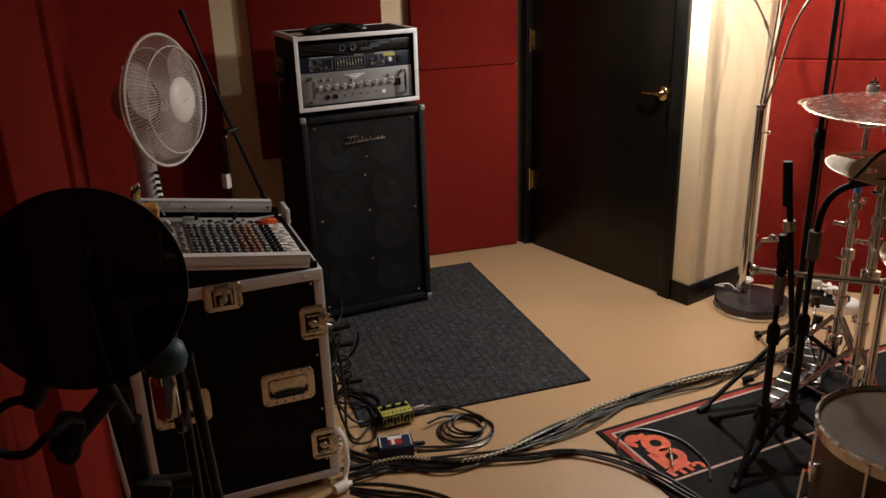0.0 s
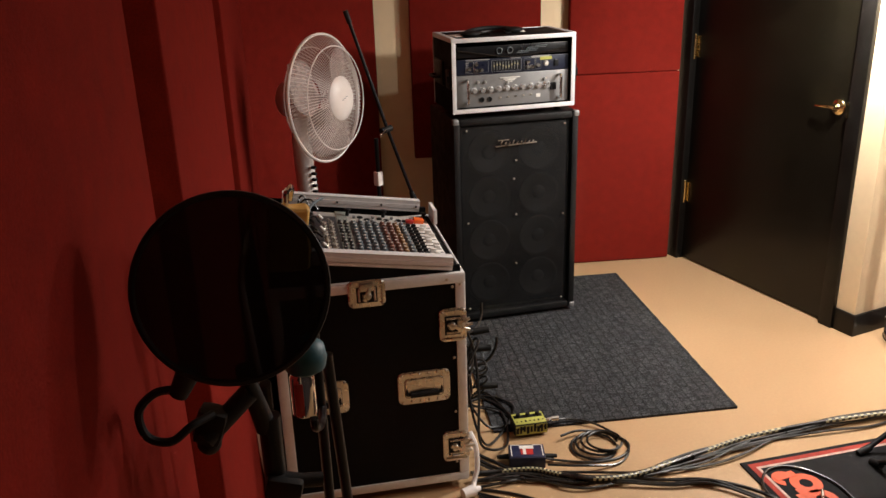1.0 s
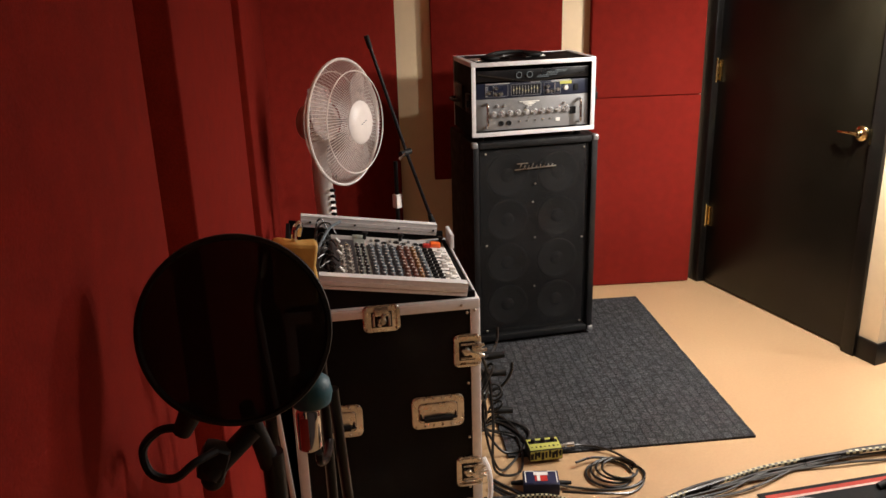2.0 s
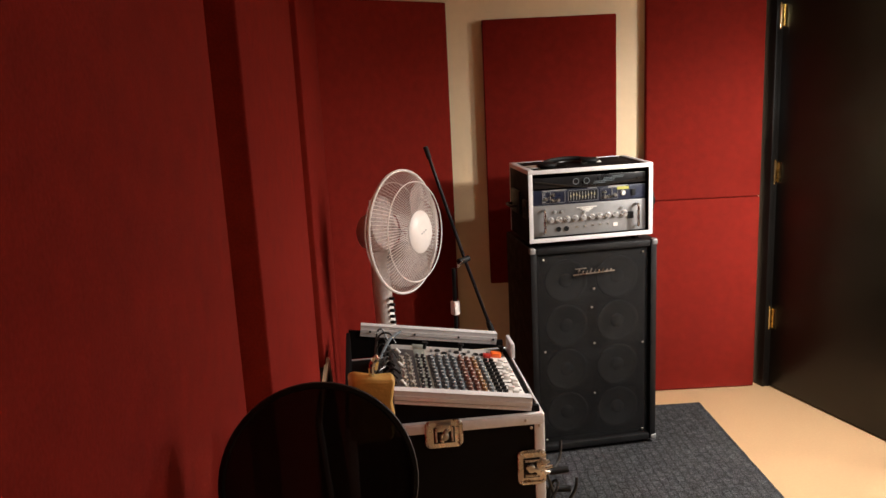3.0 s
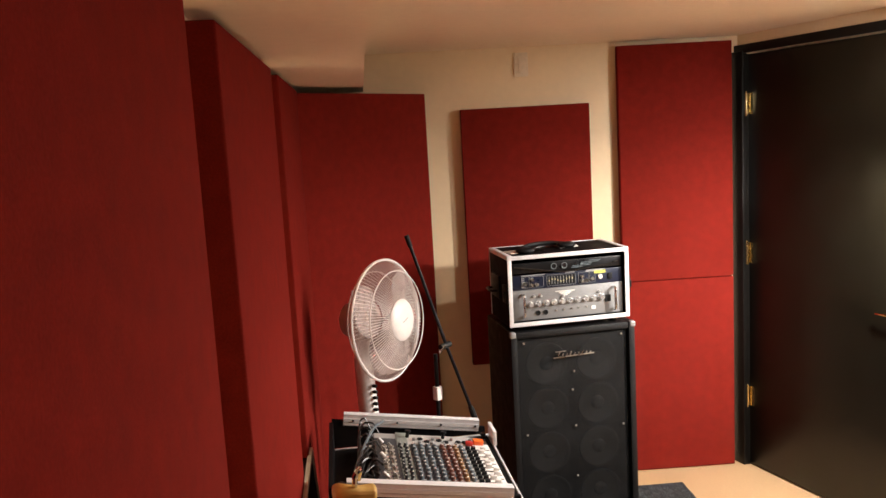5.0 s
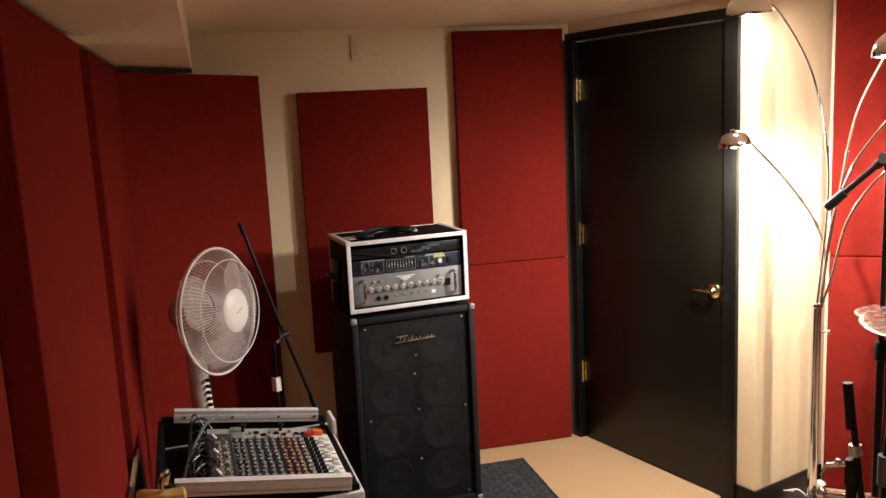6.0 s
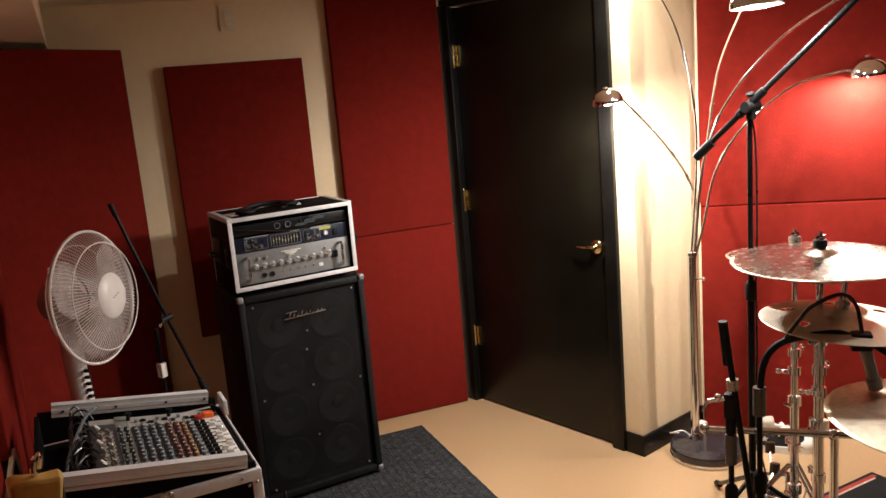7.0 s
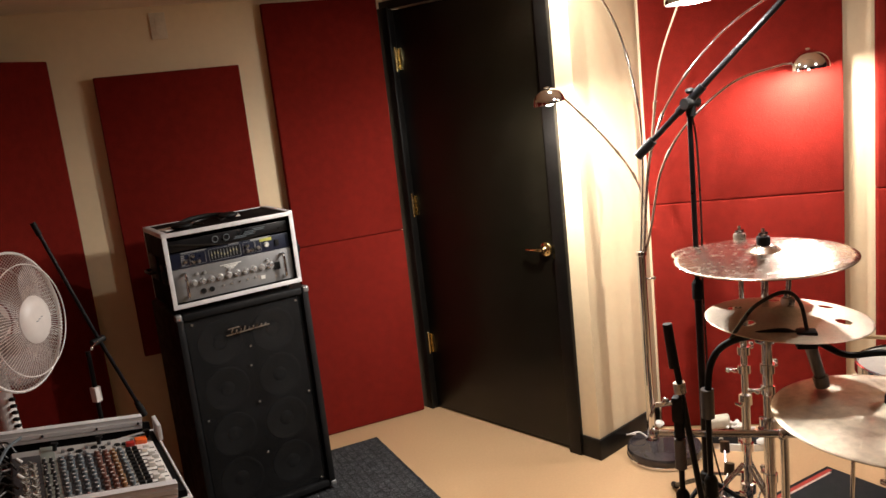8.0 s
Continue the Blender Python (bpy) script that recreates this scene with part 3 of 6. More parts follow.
# ---------- amp rack ----------
def rack_case():
    W, Dp, Hh = 0.52, 0.30, 0.292
    c = thing("rack_case", frame_on((0.404, 3.203, 0.920), CAB_B - CAB_A), "aluminium-edged black rack of amplifiers on the speaker cabinet", "rack case")
    z0 = 0.024
    sh = B()
    t = 0.010
    box(sh, (t, Dp, Hh), (t / 2, Dp / 2, z0 + Hh / 2))
    box(sh, (t, Dp, Hh), (W - t / 2, Dp / 2, z0 + Hh / 2))
    box(sh, (W - 2 * t, Dp, t), (W / 2, Dp / 2, z0 + t / 2))
    box(sh, (W - 2 * t, Dp, t), (W / 2, Dp / 2, z0 + Hh - t / 2))
    box(sh, (W - 2 * t, t, Hh - 2 * t), (W / 2, Dp - t / 2, z0 + Hh / 2))
    part("shell", sh, PLY, c, "black laminated plywood shell")
    e = B()
    w = 0.017
    for y in (0.0, Dp):
        yy = y - 0.001 if y == 0 else y + 0.001
        box(e, (W + 0.004, 0.006, w), (W / 2, yy, z0 + w / 2 - 0.002), bevel=0.0015)
        box(e, (W + 0.004, 0.006, w), (W / 2, yy, z0 + Hh - w / 2 + 0.002), bevel=0.0015)
        box(e, (w, 0.006, Hh - 2 * w + 0.004), (w / 2 - 0.002, yy, z0 + Hh / 2), bevel=0.0015)
        box(e, (w, 0.006, Hh - 2 * w + 0.004), (W - w / 2 + 0.002, yy, z0 + Hh / 2), bevel=0.0015)
    for x in (-0.001, W + 0.001):
        box(e, (0.005, Dp - 0.006, 0.016), (x, Dp / 2, z0 + Hh - 0.006), bevel=0.0015)
    for x in (0.009, W - 0.009):
        box(e, (0.022, Dp - 0.006, 0.005), (x, Dp / 2, z0 + Hh + 0.001), bevel=0.0015)
    part("edging", e, ALU, c, "brushed aluminium edge profile")
    for x in (0.0, W):
        s = 1 if x else -1
        la = B()
        box(la, (0.012, 0.06, 0.075), (x + s * 0.006, 0.035, z0 + Hh * 0.46), bevel=0.004)
        box(la, (0.016, 0.02, 0.03), (x + s * 0.012, 0.02, z0 + Hh * 0.46), bevel=0.004)
        part("latch", la, BLACKMETAL, c, "dark steel butterfly latch")
        hd = B()
        box(hd, (0.010, 0.13, 0.10), (x + s * 0.005, 0.19, z0 + Hh * 0.5), bevel=0.004)
        tube(hd, [(x + s * 0.012, 0.145, z0 + 0.13), (x + s * 0.035, 0.155, z0 + 0.13), (x + s * 0.035, 0.225, z0 + 0.13), (x + s * 0.012, 0.235, z0 + 0.13)], 0.006, 8, 4)
        part("side_handle", hd, BLACKMETAL, c)
    for x in (0.05, W - 0.05):
        for y in (0.06, Dp - 0.06):
            f = B()
            rod(f, (x, y, -0.002), (x, y, z0 + 0.001), 0.016)
            part("foot", f, RUBBER, c)
    # rack blank on top, then a dark blue equaliser unit, then a silver amplifier
    pw = W - 2 * w - 0.006
    yb = 0.022
    rows = [("blank_panel", z0 + 0.225, 0.044, BLACKPANEL, "black vented rack panel"), ("equaliser_unit", z0 + 0.166, 0.062, BLUEPANEL, "dark blue rack preamp with sliders and white print")]
    for nm, zc, hh, m, lab in rows:
        u = part(nm, box(B(), (pw, 0.012, hh - 0.002), (W / 2, yb, zc + 0.012), bevel=0.002), m, c, lab)
        if nm == "blank_panel":
            tr = B()
            for k in range(2):
                tube(tr, [(0.20 + 0.045 * k + 0.012 * math.cos(a), yb - 0.009, zc + 0.012 + 0.012 * math.sin(a)) for a in [2 * math.pi * q / 10 for q in range(11)]], 0.0018, 5, 1, False)
            for k in range(5):
                box(tr, (0.05 + 0.03 * (k % 2), 0.002, 0.0025), (0.30 + 0.02 * k, yb - 0.0075, zc + 0.0 + 0.006 * k))
            part("printed_trim", tr, KNOB_G, u)
            tube_bm = tube(B(), [(0.03, yb - 0.012, zc + 0.02), (0.12, yb - 0.014, zc + 0.006), (0.24, yb - 0.013, zc - 0.012), (0.38, yb - 0.014, zc - 0.003), (0.48, yb - 0.012, zc + 0.012)], 0.003, 6)
            part("patch_lead", tube_bm, CABLE, u)
        else:
            ink = B()
            for x0, x1, zz in ((0.06, 0.16, 0.040), (0.085, 0.086, 0.012), (0.345, 0.42, 0.042), (0.25, 0.29, 0.040)):
                box(ink, (x1 - x0 + 0.001, 0.002, 0.003), ((x0 + x1) / 2, yb - 0.007, zc + zz))
            box(ink, (0.075, 0.002, 0.006), (0.375, yb - 0.007, zc + 0.039))
            for x0, x1 in ((0.060, 0.092), (0.094, 0.154), (0.168, 0.294), (0.306, 0.352), (0.356, 0.378)):
                for x in (x0, x1):
                    box(ink, (0.0010, 0.002, 0.042), (x, yb - 0.007, zc + 0.012))
                for zz in (-0.011, 0.035):
                    box(ink, (x1 - x0 - 0.002, 0.002, 0.0007), ((x0 + x1) / 2, yb - 0.007, zc + zz))
            for k in range(6):
                box(ink, (0.012, 0.002, 0.002), (0.066 + 0.0 * k, yb - 0.007, zc - 0.006 + 0.007 * k))
            tagged(part("white_print", ink, PRINTGREY, u), "white printed marks", kind="stuff")
            part("display", box(B(), (0.118, 0.002, 0.038), (0.231, yb - 0.0065, zc + 0.012)), RUBBER, u, "dark slider window")
            sl = B()
            for k in range(9):
                box(sl, (0.0035, 0.006, 0.008), (0.178 + 0.0125 * k, yb - 0.009, zc + 0.012 + 0.006 * math.sin(k * 1.1)), bevel=0.001)
            part("sliders", sl, KNOB_CREAM, u, "row of pale yellow slider caps")
            slots = B()
            for k in range(9):
                box(slots, (0.0016, 0.002, 0.032), (0.178 + 0.0125 * k, yb - 0.0072, zc + 0.012))
            part("slider_slots", slots, PRINTGREY, u, "row of slider slots")
            box_y = box(B(), (0.05, 0.002, 0.012), (0.40, yb - 0.0072, zc + 0.031))
            part("label_strip", box_y, YELLOWINK, u)
            pl = B()
            lathe(pl, [(0, 0.006), (0.008, 0.006), (0.010, 0), (0.012, 0)], Matrix.Translation((0.402, yb - 0.006, zc + 0.010)) @ Matrix.Rotation(radians(90), 4, "X"), 16)
            part("pilot_lamp", pl, WHITEINK, u)
            for x, zz in ((0.105, 0.0), (0.125, 0.0), (0.105, 0.022), (0.075, 0.006), (0.322, 0.0), (0.340, 0.0), (0.322, 0.020), (0.366, 0.004)):
                kb = B()
                lathe(kb, [(0, 0.012), (0.006, 0.012), (0.0075, 0.002), (0.0085, 0)], Matrix.Translation((x, yb - 0.006, zc + zz)) @ Matrix.Rotation(radians(90), 4, "X"), 12)
                part("knob", kb, STEEL, u)
            sw = box(B(), (0.018, 0.006, 0.026), (0.445, yb - 0.008, zc + 0.010), bevel=0.002)
            part("rocker_switch", sw, RUBBER, u)
    za, ha = z0 + 0.082, 0.128
    amp = part("amplifier", box(B(), (pw, 0.012, ha), (W / 2, yb, za), bevel=0.002), SILVER, c, "brushed silver amplifier face with chrome knobs")
    for x in (0.062, W - 0.062):
        hb = B()
        tube(hb, [(x, yb, za - 0.045), (x, yb - 0.028, za - 0.043), (x, yb - 0.030, za), (x, yb - 0.028, za + 0.043), (x, yb, za + 0.045)], 0.006, 10, 6)
        part("handle", hb, CHROME, amp, "chrome bar handle")
    for k in range(10):
        kb = B()
        x = 0.094 + 0.0345 * k
        r = 0.0105 if k < 9 else 0.013
        lathe(kb, [(0, 0.016), (r * 0.8, 0.016), (r * 0.92, 0.012), (r, 0.003), (r * 1.25, 0.0)], Matrix.Translation((x, yb - 0.006, za + 0.002 + 0.0006 * k)) @ Matrix.Rotation(radians(90), 4, "X"), 16)
        part("knob", kb, SATIN, amp)
    for x, z in ((0.11, 0.036), (0.14, 0.036), (0.235, 0.026), (0.395, 0.032)):
        part("small_knob", rod(B(), (x, yb - 0.016, za + z), (x, yb - 0.005, za + z), 0.005, 0.006, 10), SATIN, amp)
    for x in (0.125, 0.158):
        jk = B()
        lathe(jk, [(0.0, 0.001), (0.006, 0.001), (0.006, 0.004), (0.0105, 0.004), (0.0105, 0)], Matrix.Translation((x, yb - 0.006, za - 0.036)) @ Matrix.Rotation(radians(90), 4, "X"), 14)
        part("jack_socket", jk, RUBBER, amp)
    for k in range(5):
        part("push_button", box(B(), (0.007, 0.006, 0.005), (0.205 + 0.033 * k, yb - 0.008, za - 0.032 + 0.001 * k), bevel=0.001), STEEL, amp)
    em = B()
    box(em, (0.085, 0.003, 0.004), (0.245, yb - 0.0075, za + 0.047), bevel=0.001)
    for k, (ww, zz) in enumerate(((0.055, 0.041), (0.040, 0.036), (0.022, 0.030))):
        box(em, (ww, 0.003, 0.004), (0.245, yb - 0.0075, za + zz), bevel=0.001)
    part("emblem", em, WHITEINK, amp, "winged pale emblem")
    part("power_switch", box(B(), (0.026, 0.008, 0.030), (0.432, yb - 0.009, za + 0.0), bevel=0.003), RUBBER, amp, "black rocker power switch")
    pr = B()
    box(pr, (0.018, 0.002, 0.014), (0.368, yb - 0.0072, za - 0.034))
    part("white_print", pr, WHITEINK, amp)
    return c


rack_case()
rk = frame_on((0.404, 3.203, 0.920), CAB_B - CAB_A)
# clutter on the rack
hp = thing("headphones", rk @ pose(0.20, 0.12, 0.318, 0, 0, 20), "black headphones lying folded on the rack case", "headphones")
bm = B()
tube(bm, [(0.10 * math.cos(a) * 1.1, 0.085 * math.sin(a), 0.010 + 0.005 * math.sin(a * 1.5)) for a in [math.pi * k / 10 for k in range(11)]], 0.009, 8, 3)
part("headband", bm, RUBBER, hp)
for x in (-0.11, 0.11):
    bm = B()
    lathe(bm, [(0, 0.017), (0.026, 0.018), (0.038, 0.014), (0.042, 0.007), (0.036, 0.0), (0, 0)], Matrix.Translation((x, -0.006, 0.001)), 20)
    part("ear_cup", bm, RUBBER, hp)
bm = B()
tube(bm, [(0.02 * k + 0.03 * math.sin(k * 1.3), 0.05 * math.cos(k * 0.9), 0.005 + 0.003 * math.sin(k)) for k in range(-3, 9)], 0.003, 6, 6)
part("lead", bm, CABLE, hp)
for dx, dy, a, w, l in ((0.055, 0.10, 10, 0.06, 0.08), (0.33, 0.17, -12, 0.055, 0.09)):
    bm = box(B(), (w, l, 0.003), (0, 0, 0.0015), bevel=0.0006)
    solid("paper_slip", bm, SHOEWHITE, rk @ pose(dx, dy, 0.3182, 0, 0, a), "small white paper slip lying on the rack case", "paper")


# ---------- flight case with the mixer ----------
CASE_M = frame_on((-0.25, 2.018), Vector((1, 0.085)))


def rounded_plate(b, m, w, h, r, t):
    """A plate in the xz plane with round corners and softened rims."""
    pts = []
    for cx, cz, a0 in ((w / 2 - r, h / 2 - r, 0), (-w / 2 + r, h / 2 - r, 90), (-w / 2 + r, -h / 2 + r, 180), (w / 2 - r, -h / 2 + r, 270)):
        for k in range(5):
            a = radians(a0 + 22.5 * k)
            pts.append((cx + r * math.cos(a), cz + r * math.sin(a), math.cos(a), math.sin(a)))
    rings = []
    for y, ins in ((t / 2, 0.0), (-t / 2 + 0.0015, 0.0), (-t / 2, 0.0018)):
        rings.append([b.verts.new(m @ Vector((x - ins * ca, y, z - ins * sa))) for x, z, ca, sa in pts])
    n = len(pts)
    for p, q in zip(rings, rings[1:]):
        for k in range(n):
            b.faces.new((p[k], p[(k + 1) % n], q[(k + 1) % n], q[k]))
    b.faces.new(rings[0])
    b.faces.new(rings[-1])
    return b


def recessed_handle(parent, x, z, w=0.155, h=0.105, name="recessed_handle"):
    y = -0.003
    b = rounded_plate(B(), Matrix.Translation((x, y, z)), w, h, 0.018, 0.004)
    for k in range(6):
        for s in (-1, 1):
            ball(b, (x - w / 2 + 0.012 + k * (w - 0.024) / 5, y - 0.003, z + s * (h / 2 - 0.008)), 0.0032, seg=8)
    plate = part(name, b, STEEL, parent, "worn steel recessed handle")
    # Raised black plate: stands in for the shaded gap of a real recess.
    part("recess_shade", rounded_plate(B(), Matrix.Translation((x, y - 0.0022, z)), w - 0.038, h - 0.040, 0.012, 0.002), RUBBER, plate)
    part("dish", rounded_plate(B(), Matrix.Translation((x, y - 0.0042, z + 0.001)), w - 0.042, h - 0.044, 0.010, 0.002), STEEL, plate)
    g = B()
    tube(g, [(x - w * 0.33, 0.0, z + 0.018), (x - w * 0.33, -0.008, z - 0.012), (x - w * 0.28, -0.012, z - 0.018), (x + w * 0.28, -0.012, z - 0.018), (x + w * 0.33, -0.008, z - 0.012), (x + w * 0.33, 0.0, z + 0.018)], 0.004, 8, 4)
    rod(g, (x - w * 0.27, -0.012, z - 0.018), (x + w * 0.27, -0.012, z - 0.018), 0.009)
    part("grip", g, RUBBER, plate, "black rubber grip")


def butterfly_latch(parent, x, z, rot=0):
    m = Matrix.Translation((x, -0.004, z)) @ Matrix.Rotation(radians(rot), 4, "Y")
    b = B()
    rounded_plate(b, m, 0.104, 0.080, 0.016, 0.006)
    for sgn in (-1, 1):
        bmesh.ops.create_cube(b, size=1, matrix=m @ Matrix.Translation((sgn * 0.044, -0.0045, 0)) @ Matrix.Diagonal((0.004, 0.004, 0.052, 1)))
    for sx in (-1, 1):
        for sz in (-1, 1):
            ball(b, m @ Vector((sx * 0.042, -0.005, sz * 0.031)), 0.0035, seg=8)
    plate = part("latch", b, STEEL, parent, "worn steel butterfly latch")
    k = B()
    box(k, (0.058, 0.004, 0.046), m @ Vector((0, -0.0045, -0.002)), m.to_3x3().to_4x4(), bevel=0.0015)
    part("latch_dish", k, RUBBER, plate)
    k = B()
    box(k, (0.040, 0.006, 0.022), m @ Vector((0, -0.009, 0.022)), m.to_3x3().to_4x4(), bevel=0.002)
    box(k, (0.012, 0.012, 0.040), m @ Vector((0, -0.010, 0.0)), m.to_3x3().to_4x4() @ Matrix.Rotation(radians(25), 4, "Y"), bevel=0.003)
    lathe(k, [(0, 0.012), (0.010, 0.012), (0.013, 0.006), (0.013, 0)], m @ Matrix.Translation((0, -0.004, -0.004)) @ Matrix.Rotation(radians(90), 4, "X"), 14)
    for s in (-1, 1):
        rod(k, m @ Vector((s * 0.022, -0.006, -0.02)), m @ Vector((s * 0.022, -0.006, 0.02)), 0.0035)
    part("latch_wing", k, STEEL, plate)
    return plate


def flight_case():
    W, Dp, Hh, z0 = 0.540, 0.56, 0.684, 0.030
    c = thing("flight_case", CASE_M, "black flight case with aluminium edges and steel latches", "flight case")
    part("shell", box(B(), (W - 0.008, Dp, Hh - 0.006), (W / 2, Dp / 2, z0 + Hh / 2)), PLY, c, "black laminated panels")
    e = B()
    w = 0.026
    for zz in (z0 + w / 2, z0 + Hh - w / 2):
        box(e, (W, 0.007, w), (W / 2, -0.002, zz), bevel=0.002)
        box(e, (W, 0.007, w), (W / 2, Dp + 0.002, zz), bevel=0.002)
    for x in (w / 2, W - w / 2):
        box(e, (w, 0.007, Hh - 2 * w), (x, -0.002, z0 + Hh / 2), bevel=0.002)
        box(e, (w, 0.007, Hh - 2 * w), (x, Dp + 0.002, z0 + Hh / 2), bevel=0.002)
    for x in (-0.001, W + 0.001):
        for zz in (z0 + w / 2, z0 + Hh - w / 2):
            box(e, (0.006, Dp - 0.006, w), (x, Dp / 2, zz), bevel=0.002)
        for y in (w / 2 + 0.002, Dp - w / 2 - 0.002):
            box(e, (0.006, w, Hh - 2 * w), (x, y, z0 + Hh / 2), bevel=0.002)
    box(e, (W, w, 0.006), (W / 2, w / 2 - 0.004, z0 + Hh + 0.001), bevel=0.002)
    part("edging", e, ALU, c, "brushed aluminium edge profile")
    for x, z in [(W - 0.035, z0 + Hh - 0.035), (W - 0.035, 0.455), (W - 0.035, 0.275), (W - 0.035, 0.10), (0.035, z0 + Hh - 0.035), (W - 0.012, z0 + Hh - 0.03), (W - 0.05, z0 + Hh - 0.012), (0.30, z0 + Hh - 0.012)]:
        part("rivet", ball(B(), (x, -0.006, z), 0.0045, (1, 0.6, 1), 8), STEEL, c)
    butterfly_latch(c, 0.263, z0 + Hh - 0.030)
    for z in (0.560, 0.155):
        plate = butterfly_latch(c, W - 0.036, z, 90)
        wing = B()
        for dz, dx in ((0.018, 0.012), (0.000, 0.020), (-0.018, 0.012)):
            rod(wing, (W - 0.012, -0.012, z + dz * 0.4), (W + dx, -0.010, z + dz), 0.0065, 0.0045, 10)
        box(wing, (0.020, 0.008, 0.050), (W - 0.006, -0.010, z), bevel=0.003)
        part("wing_nut", wing, STEEL, plate)
    recessed_handle(c, 0.413, 0.370)
    recessed_handle(c, 0.115, 0.370)
    for x in (0.07, W - 0.07):
        for y in (0.07, Dp - 0.07):
            f = B()
            rod(f, (x, y, 0), (x, y, z0 + 0.004), 0.022, 0.024, 16)
            part("foot", f, RUBBER, c)
    # slanted console tray: black cheeks rising to the left, an aluminium rail on each
    zl, zr, zt = 0.813, 0.735, z0 + Hh
    for y, nm in ((0.016, "near"), (Dp + 0.020, "far")):
        ch = B()
        t = 0.012
        vs = [ch.verts.new((x, y + s * t / 2, z)) for s in (-1, 1) for x, z in ((0.012, zt - 0.002), (W - 0.008, zt - 0.002), (W - 0.008, zr), (0.012, zl))]
        ch.faces.new(vs[:4])
        ch.faces.new(vs[4:])
        for k in range(4):
            ch.faces.new((vs[k], vs[(k + 1) % 4], vs[4 + (k + 1) % 4], vs[4 + k]))
        part("cheek", ch, PLY, c, "black tapered side panel of the console tray")
        ang = math.atan2(zl - zr, W - 0.02)
        ra = B()
        m = Matrix.Translation((0.281, y, (zl + zr) / 2 + 0.002)) @ Matrix.Rotation(ang, 4, "Y")
        L = 0.464
        for dz, hh, yy in ((0.0, 0.012, -0.010), (0.013, 0.012, -0.008), (-0.013, 0.010, -0.009)):
            bmesh.ops.create_cube(ra, size=1, matrix=m @ Matrix.Translation((0, yy, dz)) @ Matrix.Diagonal((L, 0.006, hh, 1)))
        bmesh.ops.create_cube(ra, size=1, matrix=m @ Matrix.Translation((0, 0.004, 0.018)) @ Matrix.Diagonal((L, 0.030, 0.004, 1)))
        rail = part("rail", ra, ALU, c, "grooved aluminium rail")
        for xx in (-0.2, -0.05, 0.1, 0.22) if nm == "far" else ():
            part("rail_screw", ball(B(), m @ Vector((xx, -0.014, 0.0)), 0.004, seg=8), RUBBER, rail)
    bk = B()
    box(bk, (0.012, Dp - 0.02, zl - zt), (0.010, Dp / 2, (zl + zt) / 2))
    part("back_panel", bk, PLY, c)
    en = B()
    box(en, (0.012, 0.10, 0.05), (W + 0.004, Dp - 0.06, zr + 0.002), bevel=0.003)
    part("end_bracket", en, ALU, c)
    return c, zl, zr


flight_case()
# worn plug and white lead at the foot of the case
bm = tube(B(), [(0.300, 2.10, 0.17), (0.315, 2.085, 0.13), (0.318, 2.075, 0.06), (0.305, 2.055, 0.02), (0.300, 2.03, 0.008)], 0.008, 8)
solid("white_lead", bm, PLASTIC_W, Matrix(), "white mains lead hanging down the flight case", "cable")
bm = B()
rod(bm, (0.262, 1.998, 0.019), (0.300, 2.016, 0.018), 0.016, 0.018, 16)
rod(bm, (0.300, 2.016, 0.018), (0.318, 2.026, 0.016), 0.011, 0.008, 12)
solid("plug", bm, PLASTIC_W, Matrix(), "white plug connector lying on the floor by the case", "plug")

